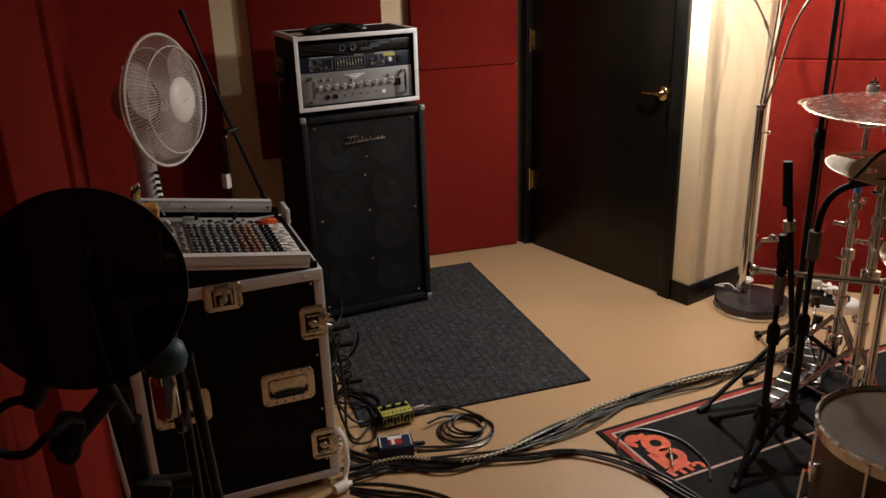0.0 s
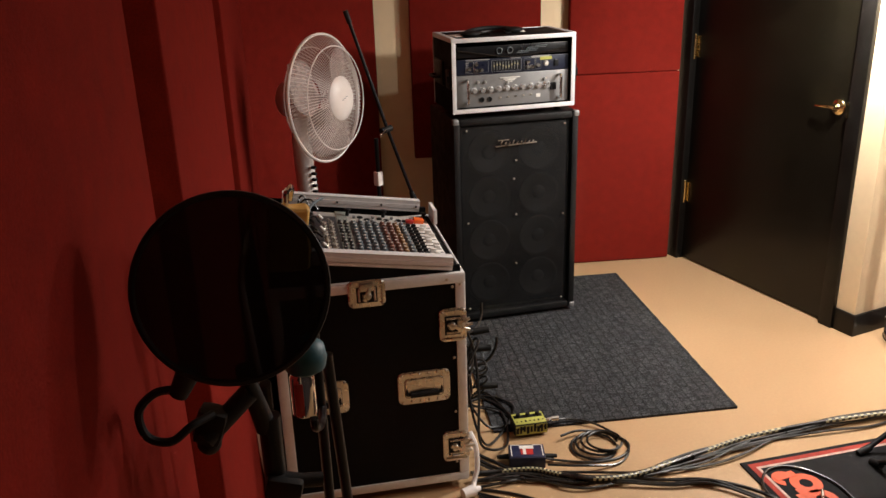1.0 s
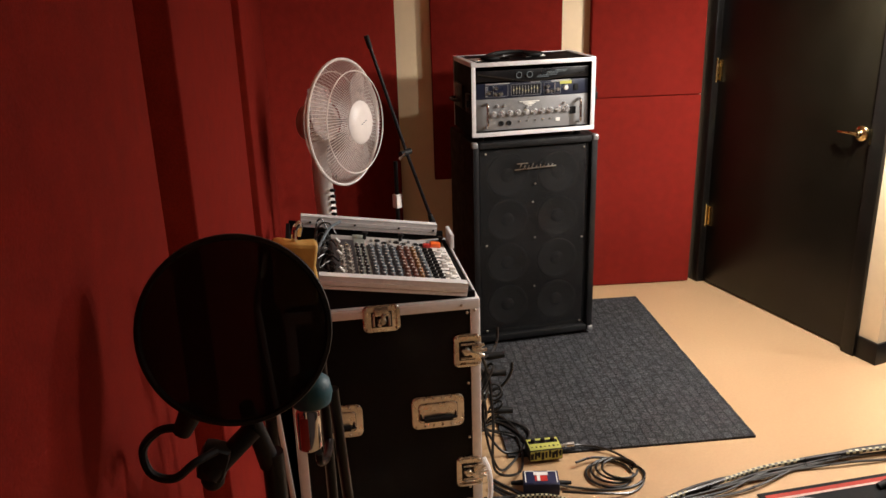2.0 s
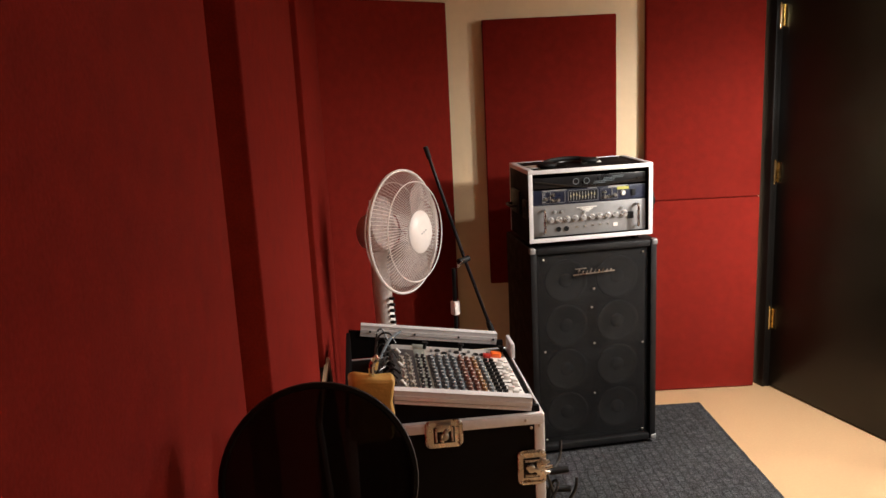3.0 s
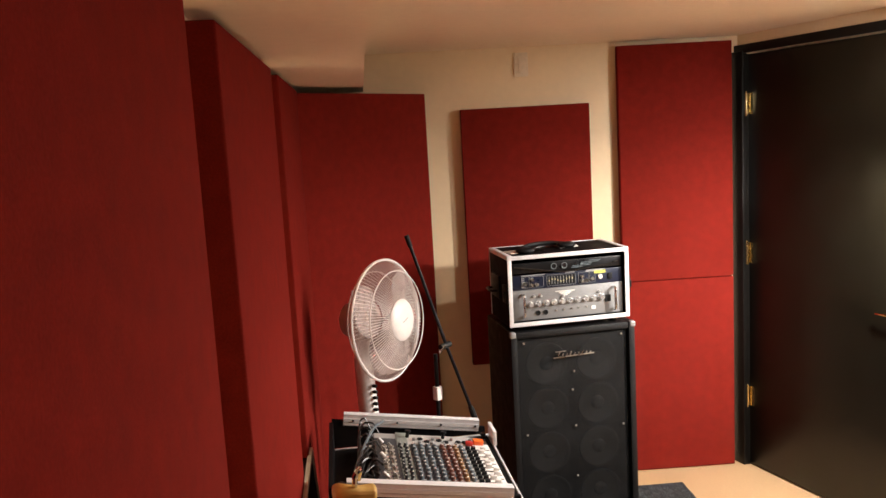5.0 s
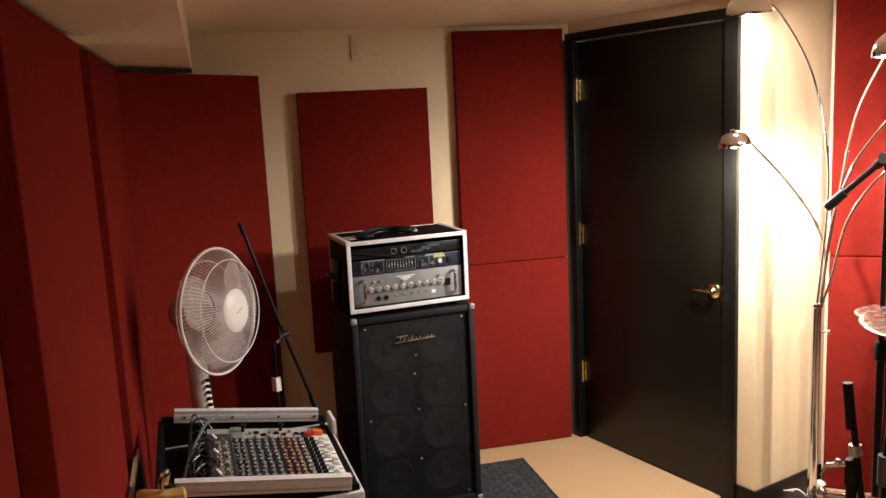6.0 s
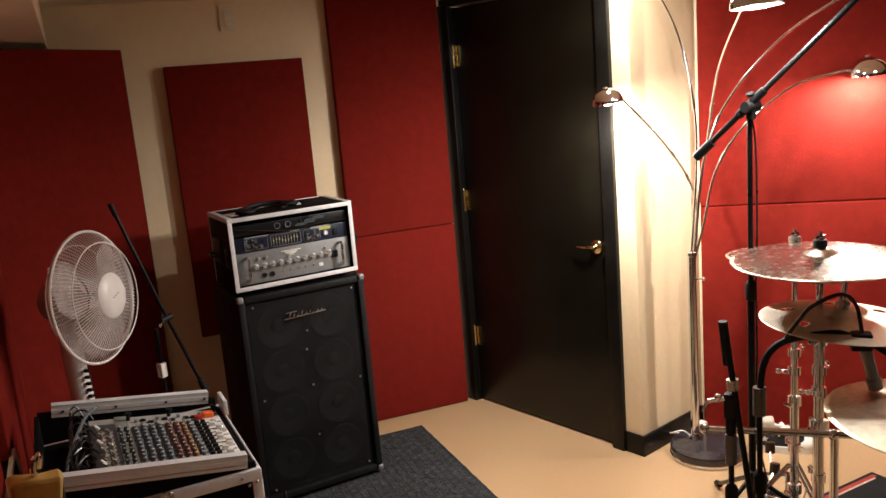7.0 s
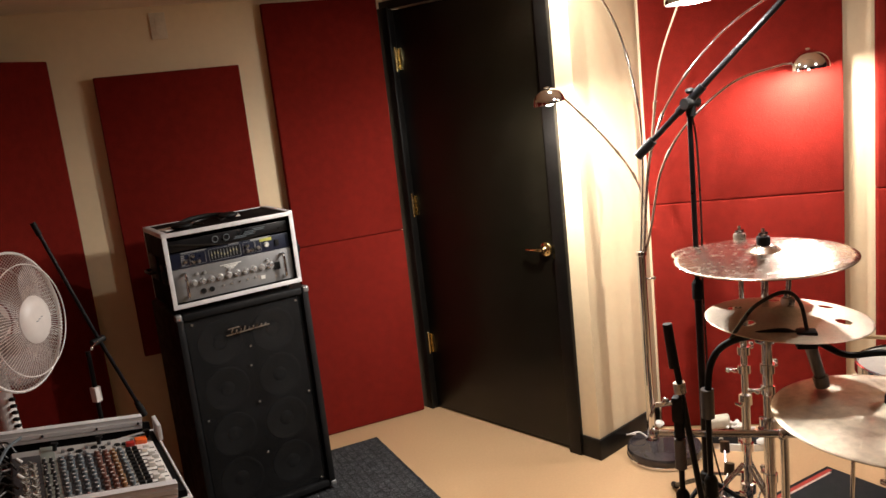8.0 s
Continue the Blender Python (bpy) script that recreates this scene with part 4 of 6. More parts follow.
# ---------- mixing console in the tray ----------
def mixing_console():
    Dp = 0.56
    ang = math.atan2(0.078, 0.51)
    m = CASE_M @ Matrix.Translation((0.345, Dp / 2 + 0.008, 0.745)) @ Matrix.Rotation(ang, 4, "Y")
    c = thing("mixing_console", m, "grey mixing console with coloured knob rows in the slanted tray", "mixing console")
    x_l, x_r, hy = -0.205, 0.180, 0.235
    xm, wd = (x_l + x_r) / 2, x_r - x_l
    part("body", box(B(), (wd, 2 * hy, 0.030), (xm, 0, -0.020), bevel=0.004), MIXDARK, c)
    face = part("face", box(B(), (wd - 0.01, 2 * hy - 0.01, 0.004), (xm, 0, -0.0035), bevel=0.001), MIXGREY, c, "light grey printed control surface")
    near, far = -0.212, 0.120
    yc, yl = (near + far) / 2, far - near + 0.03
    part("jack_field", box(B(), (0.070, yl + 0.05, 0.002), (-0.165, yc + 0.02, -0.0005), bevel=0.0005), MIXDARK, face)
    part("gain_strip", box(B(), (0.036, yl + 0.11, 0.002), (-0.110, yc + 0.05, -0.0005), bevel=0.0005), MIXGREEN, face, "grey-green strip")
    part("knob_field", box(B(), (0.170, yl, 0.002), (-0.004, yc, -0.0005), bevel=0.0005), MIXDARK, face, "dark field under the knobs")
    n, step = 12, 0.029
    cols = [(-0.122, MIXDARK, "small"), (-0.104, MIXDARK, "small"), (-0.078, KNOB_G, "grey"), (-0.055, KNOB_G, "grey"), (-0.032, KNOB_G, "grey"), (-0.009, KNOB_G, "grey"),
            (0.015, KNOB_R, "red"), (0.037, KNOB_R, "red"), (0.056, KNOB_Y, "orange"), (0.076, KNOB_G, "grey")]
    shared = {}
    for x, km, key in cols:
        if key not in shared:
            kb = B()
            r = 0.0092 if key != "small" else 0.0062
            lathe(kb, [(0, 0.014), (r * 0.66, 0.014), (r * 0.76, 0.012), (r * 0.86, 0.004), (r, 0.002), (r, 0)], Matrix(), 12)
            cap = bmesh.ops.create_cube(kb, size=1, matrix=Matrix.Translation((0, r * 0.38, 0.0142)) @ Matrix.Diagonal((0.0026, r * 0.8, 0.0012, 1)))["verts"]
            for fc in {fc for v in cap for fc in v.link_faces}:
                fc.material_index = 1
            shared[key] = mesh_of("knob", kb, km)
            shared[key].materials.append(KNOB_W)
        for j in range(n):
            ob = new("knob", shared[key])
            ob.parent = c
            ob.matrix_basis = pose(x + 0.0015 * math.sin(j * 2.1), near + j * step, 0.0005, 0, 0, (j * 77 + int(x * 4000)) % 270 - 135)
    fader = mesh_of("fader_cap", box(box(B(), (0.018, 0.012, 0.012), (0, 0, 0.006), bevel=0.002), (0.0015, 0.0122, 0.0006), (0, 0, 0.0121)), KNOB_W)
    bt = mesh_of("button", box(B(), (0.014, 0.015, 0.011), (0, 0, 0.0055), bevel=0.002), RUBBER)
    slot = mesh_of("fader_slot", box(B(), (0.052, 0.0025, 0.0015), (0, 0, 0.0008)), RUBBER)
    part("fader_field", box(B(), (0.066, yl + 0.03, 0.002), (0.142, yc + 0.01, -0.0005), bevel=0.0005), KNOB_W, face, "white fader field")
    for j in range(n):
        for nm, me, x in (("fader_cap", fader, 0.150 + 0.012 * math.sin(j * 1.7)), ("fader_slot", slot, 0.145), ("button", bt, 0.098), ("button", bt, 0.116)):
            ob = new(nm, me)
            ob.parent = c
            ob.matrix_basis = pose(x, near + j * step, 0.0006)
    part("cap", box(B(), (0.034, 0.030, 0.016), (0.142, 0.165, 0.007), bevel=0.004), mat("orange_cap", (0.85, 0.14, 0.02), 0.5), c, "orange cap")
    part("cap", box(B(), (0.024, 0.024, 0.014), (0.110, 0.150, 0.006), bevel=0.004), REDP, c, "red cap")
    # sockets, switches and plugs at the far end
    sw = mesh_of("switch_cap", box(B(), (0.009, 0.012, 0.008), (0, 0, 0.004), bevel=0.0015), SILVER)
    dk = mesh_of("socket", lathe(B(), [(0, 0.001), (0.005, 0.001), (0.006, 0.004), (0.009, 0.004), (0.010, 0)], Matrix(), 14), RUBBER)
    for k in range(11):
        ob = new("socket" if k % 3 else "switch_cap", dk if k % 3 else sw)
        ob.parent = c
        ob.matrix_basis = pose(-0.070 + 0.021 * k, 0.178 + 0.012 * math.sin(k * 2.3), -0.001)
        if k % 2:
            ob = new("switch_cap", sw)
            ob.parent = c
            ob.matrix_basis = pose(-0.075 + 0.020 * k, 0.146, -0.001)
    for x, y in ((-0.09, 0.20), (0.03, 0.205), (0.165, 0.205)):
        part("end_post", rod(rod(B(), (x, y, 0), (x, y, 0.018), 0.006), (x, y, 0.018), (x, y, 0.024), 0.010), RUBBER, c)
    jk = mesh_of("jack_socket", lathe(B(), [(0, -0.003), (0.005, -0.003), (0.006, 0.003), (0.0095, 0.003), (0.0100, 0)], Matrix(), 12), STEEL)
    pl = mesh_of("jack_plug", rod(rod(B(), (0, 0, 0), (0, 0, 0.014), 0.0055, 0.005, 10), (0, 0, 0.014), (-0.006, 0, 0.024), 0.0035, 0.003, 8), STEEL)
    for j in range(n):
        for x in (-0.150, -0.172):
            ob = new("jack_socket", jk)
            ob.parent = c
            ob.matrix_basis = pose(x, near + j * step, 0.0005)
        if j % 4 != 3:
            ob = new("jack_plug", pl)
            ob.parent = c
            ob.matrix_basis = pose(-0.150 - 0.022 * (j % 2), near + j * step, 0.002, 0, -18, 0)
    for y in (-0.17, -0.02, 0.10):
        part("plug_sleeve", rod(B(), (-0.178, y, 0.014), (-0.192, y + 0.004, 0.026), 0.006, 0.005, 10), KNOB_W, c, "white plug sleeve")
    return c


mixing_console()
tray = CASE_M @ Matrix.Translation((0, 0, 0.70))
rnd = random.Random(11)
for j in range(12):
    y = 0.08 + 0.034 * j
    end = Vector((0.150 + rnd.uniform(-0.014, 0.012), y + 0.01, 0.105))
    rise = 0.008 + 0.024 * (j / 11) ** 2 + 0.006 * rnd.random()
    bm = tube(B(), [tray @ end, tray @ (end + Vector((-0.020, 0.008, rise))), tray @ Vector((0.112 + 0.02 * rnd.uniform(-1, 1), y + 0.03 * rnd.uniform(-1, 1), 0.10 + 0.5 * rise)), tray @ Vector((0.085 + 0.02 * rnd.random(), 0.20 + 0.16 * rnd.uniform(-1, 1), 0.062)),
                    tray @ Vector((0.07 + 0.03 * rnd.random(), 0.24 + 0.2 * rnd.uniform(-1, 1), 0.012 + 0.004 * j))], 0.0030, 6, 8)
    solid("audio_cable", bm, CABLE, Matrix(), "thin black audio lead curling from the mixer into the tray", "cable", "mixer leads")
bm = tube(B(), [tray @ Vector((0.18, 0.44, 0.14)), tray @ Vector((0.14, 0.36, 0.14)), tray @ Vector((0.09, 0.22, 0.10)), tray @ Vector((0.07, 0.12, 0.07))], 0.0045, 6)
solid("audio_cable", bm, KNOB_G, Matrix(), "grey lead running slantwise over the mixer tray", "cable", "mixer leads")

bm = lathe(B(), [(0.013, -0.020), (0.024, -0.020), (0.026, -0.016), (0.026, 0.016), (0.024, 0.020), (0.013, 0.020), (0.013, -0.020)], CASE_M @ Matrix.Translation((0.040, -0.004, 0.806)) @ Matrix.Rotation(radians(90), 4, "X") @ Matrix.Rotation(radians(20), 4, "Y"), 24)
solid("tape_roll", bm, RUBBER, Matrix(), "small roll of black tape hung on the tray rail", "tape roll")

# ---------- case lid leaning at the side ----------
lid = thing("case_lid", pose(-0.262, 2.00, 0.0, 0, -4, 4), "black flight case lid with aluminium edges leaning beside the case", "case lid")
part("board", box(B(), (0.036, 0.50, 0.75), (-0.020, 0.25, 0.379), bevel=0.003), PLY, lid)
bm = B()
for x in (-0.038, -0.002):
    for y in (0.0, 0.5):
        box(bm, (0.014, 0.014, 0.75), (x, y, 0.379), bevel=0.003)
    for z in (0.008, 0.754):
        box(bm, (0.014, 0.5, 0.014), (x, 0.25, z), bevel=0.003)
part("edging", bm, ALU, lid, "aluminium edge profile")

# ---------- pedestal fan ----------
def fan():
    ax = Vector((0.85, -0.52, 0.06)).normalized()
    hub = Vector((-0.085, 2.775, 1.103))
    R = 0.214
    f = thing("pedestal_fan", pose(hub.x - ax.x * 0.10, hub.y - ax.y * 0.10, 0), "white pedestal fan with a wire cage standing behind the flight case", "fan")
    base = f.matrix_world.inverted()
    turn = Matrix.Translation(base @ hub) @ ax.to_track_quat("Z", "Y").to_matrix().to_4x4()
    b = B()
    lathe(b, [(0, 0.03), (0.03, 0.03), (0.06, 0.026), (0.165, 0.014), (0.17, 0.004), (0.165, 0.0), (0, 0)], Matrix(), 36)
    part("base", b, PLASTIC_W, f)
    rod_bm = B()
    rod(rod_bm, (0, 0, 0.02), (0, 0, 0.70), 0.016)
    part("pole", rod_bm, PLASTIC_W, f)
    nk = B()
    tube(nk, [(0, 0, 0.62), (-0.004, 0.0, 0.74), (-0.010, 0.004, 0.86), (-0.012, 0.006, 0.98), (-0.004, 0.0, 1.07)], lambda t: 0.038 - 0.006 * t, 14, 6)
    neck = part("neck", nk, PLASTIC_W, f, "curved white neck with control keys")
    for k in range(5):
        part("key", box(B(), (0.018, 0.012, 0.010), (0.024, -0.030, 0.770 + 0.022 * k), pose(0, 0, 0, 0, 0, -35), bevel=0.002), RUBBER, neck)
    mo = B()
    lathe(mo, [(0, -0.190), (0.035, -0.185), (0.060, -0.165), (0.074, -0.12), (0.074, -0.085), (0.066, -0.070), (0, -0.070)], turn, 28)
    part("motor_housing", mo, mat("fan_grey_plastic", (0.62, 0.48, 0.44), 0.45), f, "rounded motor housing")
    for k in range(3):
        bl = B()
        a0 = 2 * math.pi * k / 3 + 0.4
        rows = []
        for i in range(9):
            r = 0.035 + (R - 0.050) * i / 8
            spread = 0.70 + 0.95 * math.sin(math.pi * (i / 8) ** 0.8)
            rows.append([bl.verts.new(turn @ Vector((r * math.cos(a0 + spread * (s - 0.5) + 0.25 * i / 8), r * math.sin(a0 + spread * (s - 0.5) + 0.25 * i / 8), -0.008 + 0.036 * (s - 0.5) * 1.3))) for s in [q / 7 for q in range(8)]])
        for p, q in zip(rows, rows[1:]):
            for i in range(7):
                bl.faces.new((p[i], p[i + 1], q[i + 1], q[i]))
        ob = part("blade", bl, FANCLEAR, f, "broad pale translucent blade")
        sm = ob.modifiers.new("thickness", "SOLIDIFY")
        sm.thickness = 0.002
    spokes = 96
    for side, z_rim, z_hub, nm in ((1, 0.0, 0.062, "front_grille"), (-1, -0.004, -0.062, "rear_grille")):
        g = B()
        for k in range(spokes):
            a = 2 * math.pi * k / spokes
            pts = []
            for s in (0.0, 0.35, 0.75, 0.93, 1.0):
                r = 0.066 + (R - 0.066) * s
                z = z_hub + (z_rim - z_hub) * (s ** 2.6)
                aa = a + 0.10 * s * side
                pts.append(turn @ Vector((r * math.cos(aa), r * math.sin(aa), z)))
            tube(g, pts, 0.0012, 4, 1, False)
        cage = part(nm, g, PLASTIC_W, f, "white wire cage")
        for r, z in ((R, z_rim), (0.81 * R, z_hub * 0.74)):
            g = B()
            tube(g, [turn @ Vector((r * math.cos(a), r * math.sin(a), z)) for a in [2 * math.pi * q / 48 for q in range(49)]], 0.0045 if r == R else 0.0022, 6, 1, False)
            part("ring", g, PLASTIC_W, cage)
    cap = B()
    lathe(cap, [(0, 0.078), (0.035, 0.077), (0.062, 0.073), (0.074, 0.064), (0.070, 0.058), (0, 0.058)], turn, 32)
    hubcap = part("hub_cap", cap, PLASTIC_W, f, "round white hub cap with a small mark")
    mk = B()
    for k in range(3):
        bmesh.ops.create_cube(mk, size=1, matrix=turn @ Matrix.Translation((-0.012 + 0.012 * k, 0.004 * (k - 1), 0.0782)) @ Matrix.Diagonal((0.010, 0.0022, 0.0012, 1)))
    part("mark", mk, KNOB_G, hubcap)
    return f


fan()


# ---------- straight boom stand behind the fan ----------
def black_stand(name, x, y, top, label, legs=0.30, leg_z=0.22, turn=0.0, base="tripod"):
    s = thing(name, pose(x, y, 0, 0, 0, turn), label, "microphone stand")
    part("lower_tube", rod(B(), (0, 0, leg_z * 0.4), (0, 0, top * 0.62), 0.0125), BLACKMETAL, s)
    part("upper_tube", rod(B(), (0, 0, top * 0.6), (0, 0, top), 0.0085), BLACKMETAL, s)
    cl = B()
    lathe(cl, [(0.0125, 0), (0.019, 0.004), (0.019, 0.055), (0.014, 0.065), (0.009, 0.07)], Matrix.Translation((0, 0, top * 0.58)), 16)
    part("clutch", cl, RUBBER, s)
    hubz = leg_z
    hb = B()
    lathe(hb, [(0.0, -0.03), (0.022, -0.03), (0.026, 0.0), (0.020, 0.03), (0.0125, 0.035)], Matrix.Translation((0, 0, hubz)), 16)
    part("leg_hub", hb, RUBBER, s)
    for k in range(3):
        a = 2 * math.pi * k / 3
        lg = part("leg", rod(B(), (0.02 * math.cos(a), 0.02 * math.sin(a), hubz), (legs * math.cos(a), legs * math.sin(a), 0.012), 0.0085), BLACKMETAL, s)
        part("rubber_foot", rod(B(), ((legs - 0.03) * math.cos(a), (legs - 0.03) * math.sin(a), 0.026), ((legs + 0.012) * math.cos(a), (legs + 0.012) * math.sin(a), 0.011), 0.012), RUBBER, lg)
    return s


bs = black_stand("boom_stand", 0.085, 3.03, 0.90, "black boom microphone stand with its arm raised behind the fan", 0.20, 0.2, 40)
inv = bs.matrix_world.inverted()
tip, joint, low = inv @ Vector((0.001, 2.99, 1.375)), inv @ Vector((0.128, 3.005, 0.940)), inv @ Vector((0.214, 3.02, 0.670))
arm = part("boom_arm", rod(rod(B(), tip, joint, 0.0065), joint, low, 0.0065), BLACKMETAL, bs)
part("tip_sleeve", rod(B(), tip, tip + (joint - tip) * 0.10, 0.0095), RUBBER, arm)
part("counterweight", rod(rod(B(), low, low + (low - joint) * 0.16, 0.012), low + (joint - low) * 0.05, low, 0.010), RUBBER, arm, "small black counterweight")
bm = B()
rod(bm, joint + Vector((-0.03, 0, -0.005)), joint + Vector((0.02, 0, 0)), 0.012)
part("swivel", bm, RUBBER, bs)
bm = B()
rod(bm, joint + Vector((-0.05, -0.02, -0.012)), joint + Vector((-0.015, -0.01, -0.002)), 0.004)
ball(bm, joint + Vector((-0.053, -0.022, -0.013)), 0.007, seg=10)
part("wing_screw", bm, CHROME, bs, "chrome wing screw")
part("tape_tag", box(B(), (0.026, 0.028, 0.055), (0.0, 0.0, 0.742), bevel=0.004), PLASTIC_W, bs, "white tape label wrapped round the pole")

# ---------- five-armed arc lamp ----------
def arc_lamp():
    f = thing("arc_floor_lamp", pose(2.258, 2.708, 0), "chrome arc floor lamp with five lit dome shades", "floor lamp")
    inv = f.matrix_world.inverted()
    b = B()
    lathe(b, [(0, 0.052), (0.145, 0.052), (0.155, 0.048), (0.158, 0.040), (0.158, 0.006), (0.154, 0.0), (0, 0)], Matrix(), 48)
    base = part("base", b, mat("black_marble", (0.030, 0.026, 0.028), 0.12, 0, 0.5, 14, 0, fine=40), f, "round polished black marble base")
    # Chrome ring added in place of the highlight along the marble's lower edge.
    rg = B()
    lathe(rg, [(0.158, 0.002), (0.1605, 0.004), (0.1605, 0.014), (0.158, 0.016)], Matrix(), 48)
    part("rim", rg, CHROME, base)
    cx, cy = 2.247 - 2.258, 2.776 - 2.708
    c = B()
    lathe(c, [(0.030, 0.050), (0.030, 0.058), (0.020, 0.070), (0.0185, 0.085), (0.0185, 0.880), (0.022, 0.884), (0.022, 0.898), (0.016, 0.902), (0, 0.902)], Matrix.Translation((cx, cy, 0)), 24)
    col = part("column", c, CHROME, f, "polished chrome column")
    ld = tube(B(), [(cx - 0.016, cy + 0.012, 0.060), (cx - 0.045, cy + 0.030, 0.085), (cx - 0.080, cy + 0.055, 0.075), (cx - 0.060, cy + 0.10, 0.052), (cx, cy + 0.12, 0.030)], 0.0035, 8)
    part("mains_lead", ld, PLASTIC_W, base, "pale mains lead")
    k = B()
    rod(k, (cx + 0.015, cy - 0.010, 0.78), (cx + 0.038, cy - 0.024, 0.78), 0.004)
    ball(k, (cx + 0.042, cy - 0.026, 0.78), 0.009, seg=10)
    part("lock_screw", k, CHROME, col)
    C = (2.251, 2.771)
    arms = [
        [(C[0] + 0.004, C[1] - 0.006, 0.88), (2.275, 2.772, 1.088), (2.249, 2.804, 1.229), (2.084, 2.753, 1.402), (1.926, 2.737, 1.551), (1.859, 2.705, 1.596)],
        [(C[0] - 0.006, C[1] + 0.004, 0.88), (2.268, 2.755, 1.298), (2.255, 2.757, 1.550), (2.202, 2.782, 1.817), (2.004, 2.693, 2.023), (1.898, 2.665, 2.089)],
        [(C[0], C[1] - 0.008, 0.88), (2.274, 2.742, 1.202), (2.275, 2.699, 1.348), (2.177, 2.504, 1.643), (2.022, 2.207, 1.822), (1.925, 2.043, 1.865)],
        [(C[0] + 0.008, C[1], 0.88), (2.282, 2.746, 1.200), (2.303, 2.725, 1.342), (2.353, 2.686, 1.498), (2.467, 2.593, 1.687), (2.595, 2.449, 1.834), (2.720, 2.050, 1.985), (2.712, 1.455, 1.985)],
        [(C[0] + 0.010, C[1] - 0.004, 0.88), (2.288, 2.746, 1.009), (2.332, 2.714, 1.242), (2.425, 2.653, 1.416), (2.580, 2.564, 1.555), (2.728, 2.482, 1.600), (2.796, 2.470, 1.606)],
    ]
    for (place, way, watts, depth, r), pts in zip(HEADS, arms):
        a = B()
        P = [inv @ Vector(p) for p in pts]
        tube(a, P, 0.0052, 10, 10)
        arm = part("arm", a, CHROME, f, "thin bent chrome arm")
        fine = smooth_path(P, 10)
        for frac in (0.38, 0.52):
            q = int(frac * (len(fine) - 2))
            part("joint_sleeve", rod(B(), fine[q], fine[q] + (fine[q + 1] - fine[q]).normalized() * 0.035, 0.0075), CHROME, arm)
        w = Vector(way).normalized()
        m = Matrix.Translation(inv @ Vector(place)) @ (-w).to_track_quat("Z", "Y").to_matrix().to_4x4()
        d = B()
        k = r / 0.072
        outer = [(0, 0.034 * k), (0.012, 0.0335 * k)] + [(r * math.sin(t), k * (-0.030 + 0.064 * math.cos(t))) for t in [math.pi / 2 * q / 9 for q in range(2, 10)]]
        lathe(d, outer + [(r, -0.036 * k), (r - 0.002, -0.036 * k)] + [((r - 0.002) * math.sin(t), k * (-0.030 + 0.062 * math.cos(t))) for t in [math.pi / 2 * q / 9 for q in range(9, 1, -1)]] + [(0, 0.032 * k)], m, 36)
        shade = part("shade", d, CHROME, arm, "chrome dome shade")
        n = B()
        lathe(n, [(0.009, 0.032 * k), (0.011, 0.035 * k), (0.009, 0.039 * k), (0, 0.040 * k)], m, 14)
        part("finial", n, CHROME, shade)
        li = B()
        lathe(li, [((r - 0.004) * math.sin(t), k * (-0.030 + 0.059 * math.cos(t))) for t in [math.pi / 2 * q / 9 for q in range(9, 0, -1)]], m, 30)
        ob = part("liner", li, DOME_IN, shade, "white enamel lining")
        sm = ob.modifiers.new("thickness", "SOLIDIFY")
        sm.thickness = 0.001
        bb = B()
        ball(bb, m @ Vector((0, 0, 0.008 - depth)), 0.026, seg=20)
        part("bulb", bb, BULB, shade, "lit frosted bulb")
    return f


arc_lamp()


# ---------- drum kit ----------
def cymbal_mesh(r, holes=0):
    b = B()
    prof = [(0.006, 0.030), (0.020, 0.0285), (0.034, 0.022), (0.046, 0.013), (0.054, 0.0095)]
    n = 42 if holes else 14
    prof += [(0.054 + (r - 0.054) * q / n, 0.0095 - 0.020 * (q / n) ** 1.5 + 0.0003 * (q % 2)) for q in range(1, n + 1)]
    seg = 240 if holes else 96
    rings = [[b.verts.new((rr * math.cos(2 * math.pi * i / seg), rr * math.sin(2 * math.pi * i / seg), z)) for i in range(seg)] for rr, z in prof]
    for a, (p, q) in enumerate(zip(rings, rings[1:])):
        rm = (prof[a][0] + prof[a + 1][0]) / 2
        for i in range(seg):
            if holes:
                th = 2 * math.pi * (i + 0.5) / seg
                gap = min(math.hypot(rm * math.cos(th) - 0.66 * r * math.cos(h), rm * math.sin(th) - 0.66 * r * math.sin(h)) for h in [2 * math.pi * k / holes for k in range(holes)])
                if gap < 0.021:
                    continue
            j = (i + 1) % seg
            b.faces.new((p[i], p[j], q[j], q[i]))
    return b


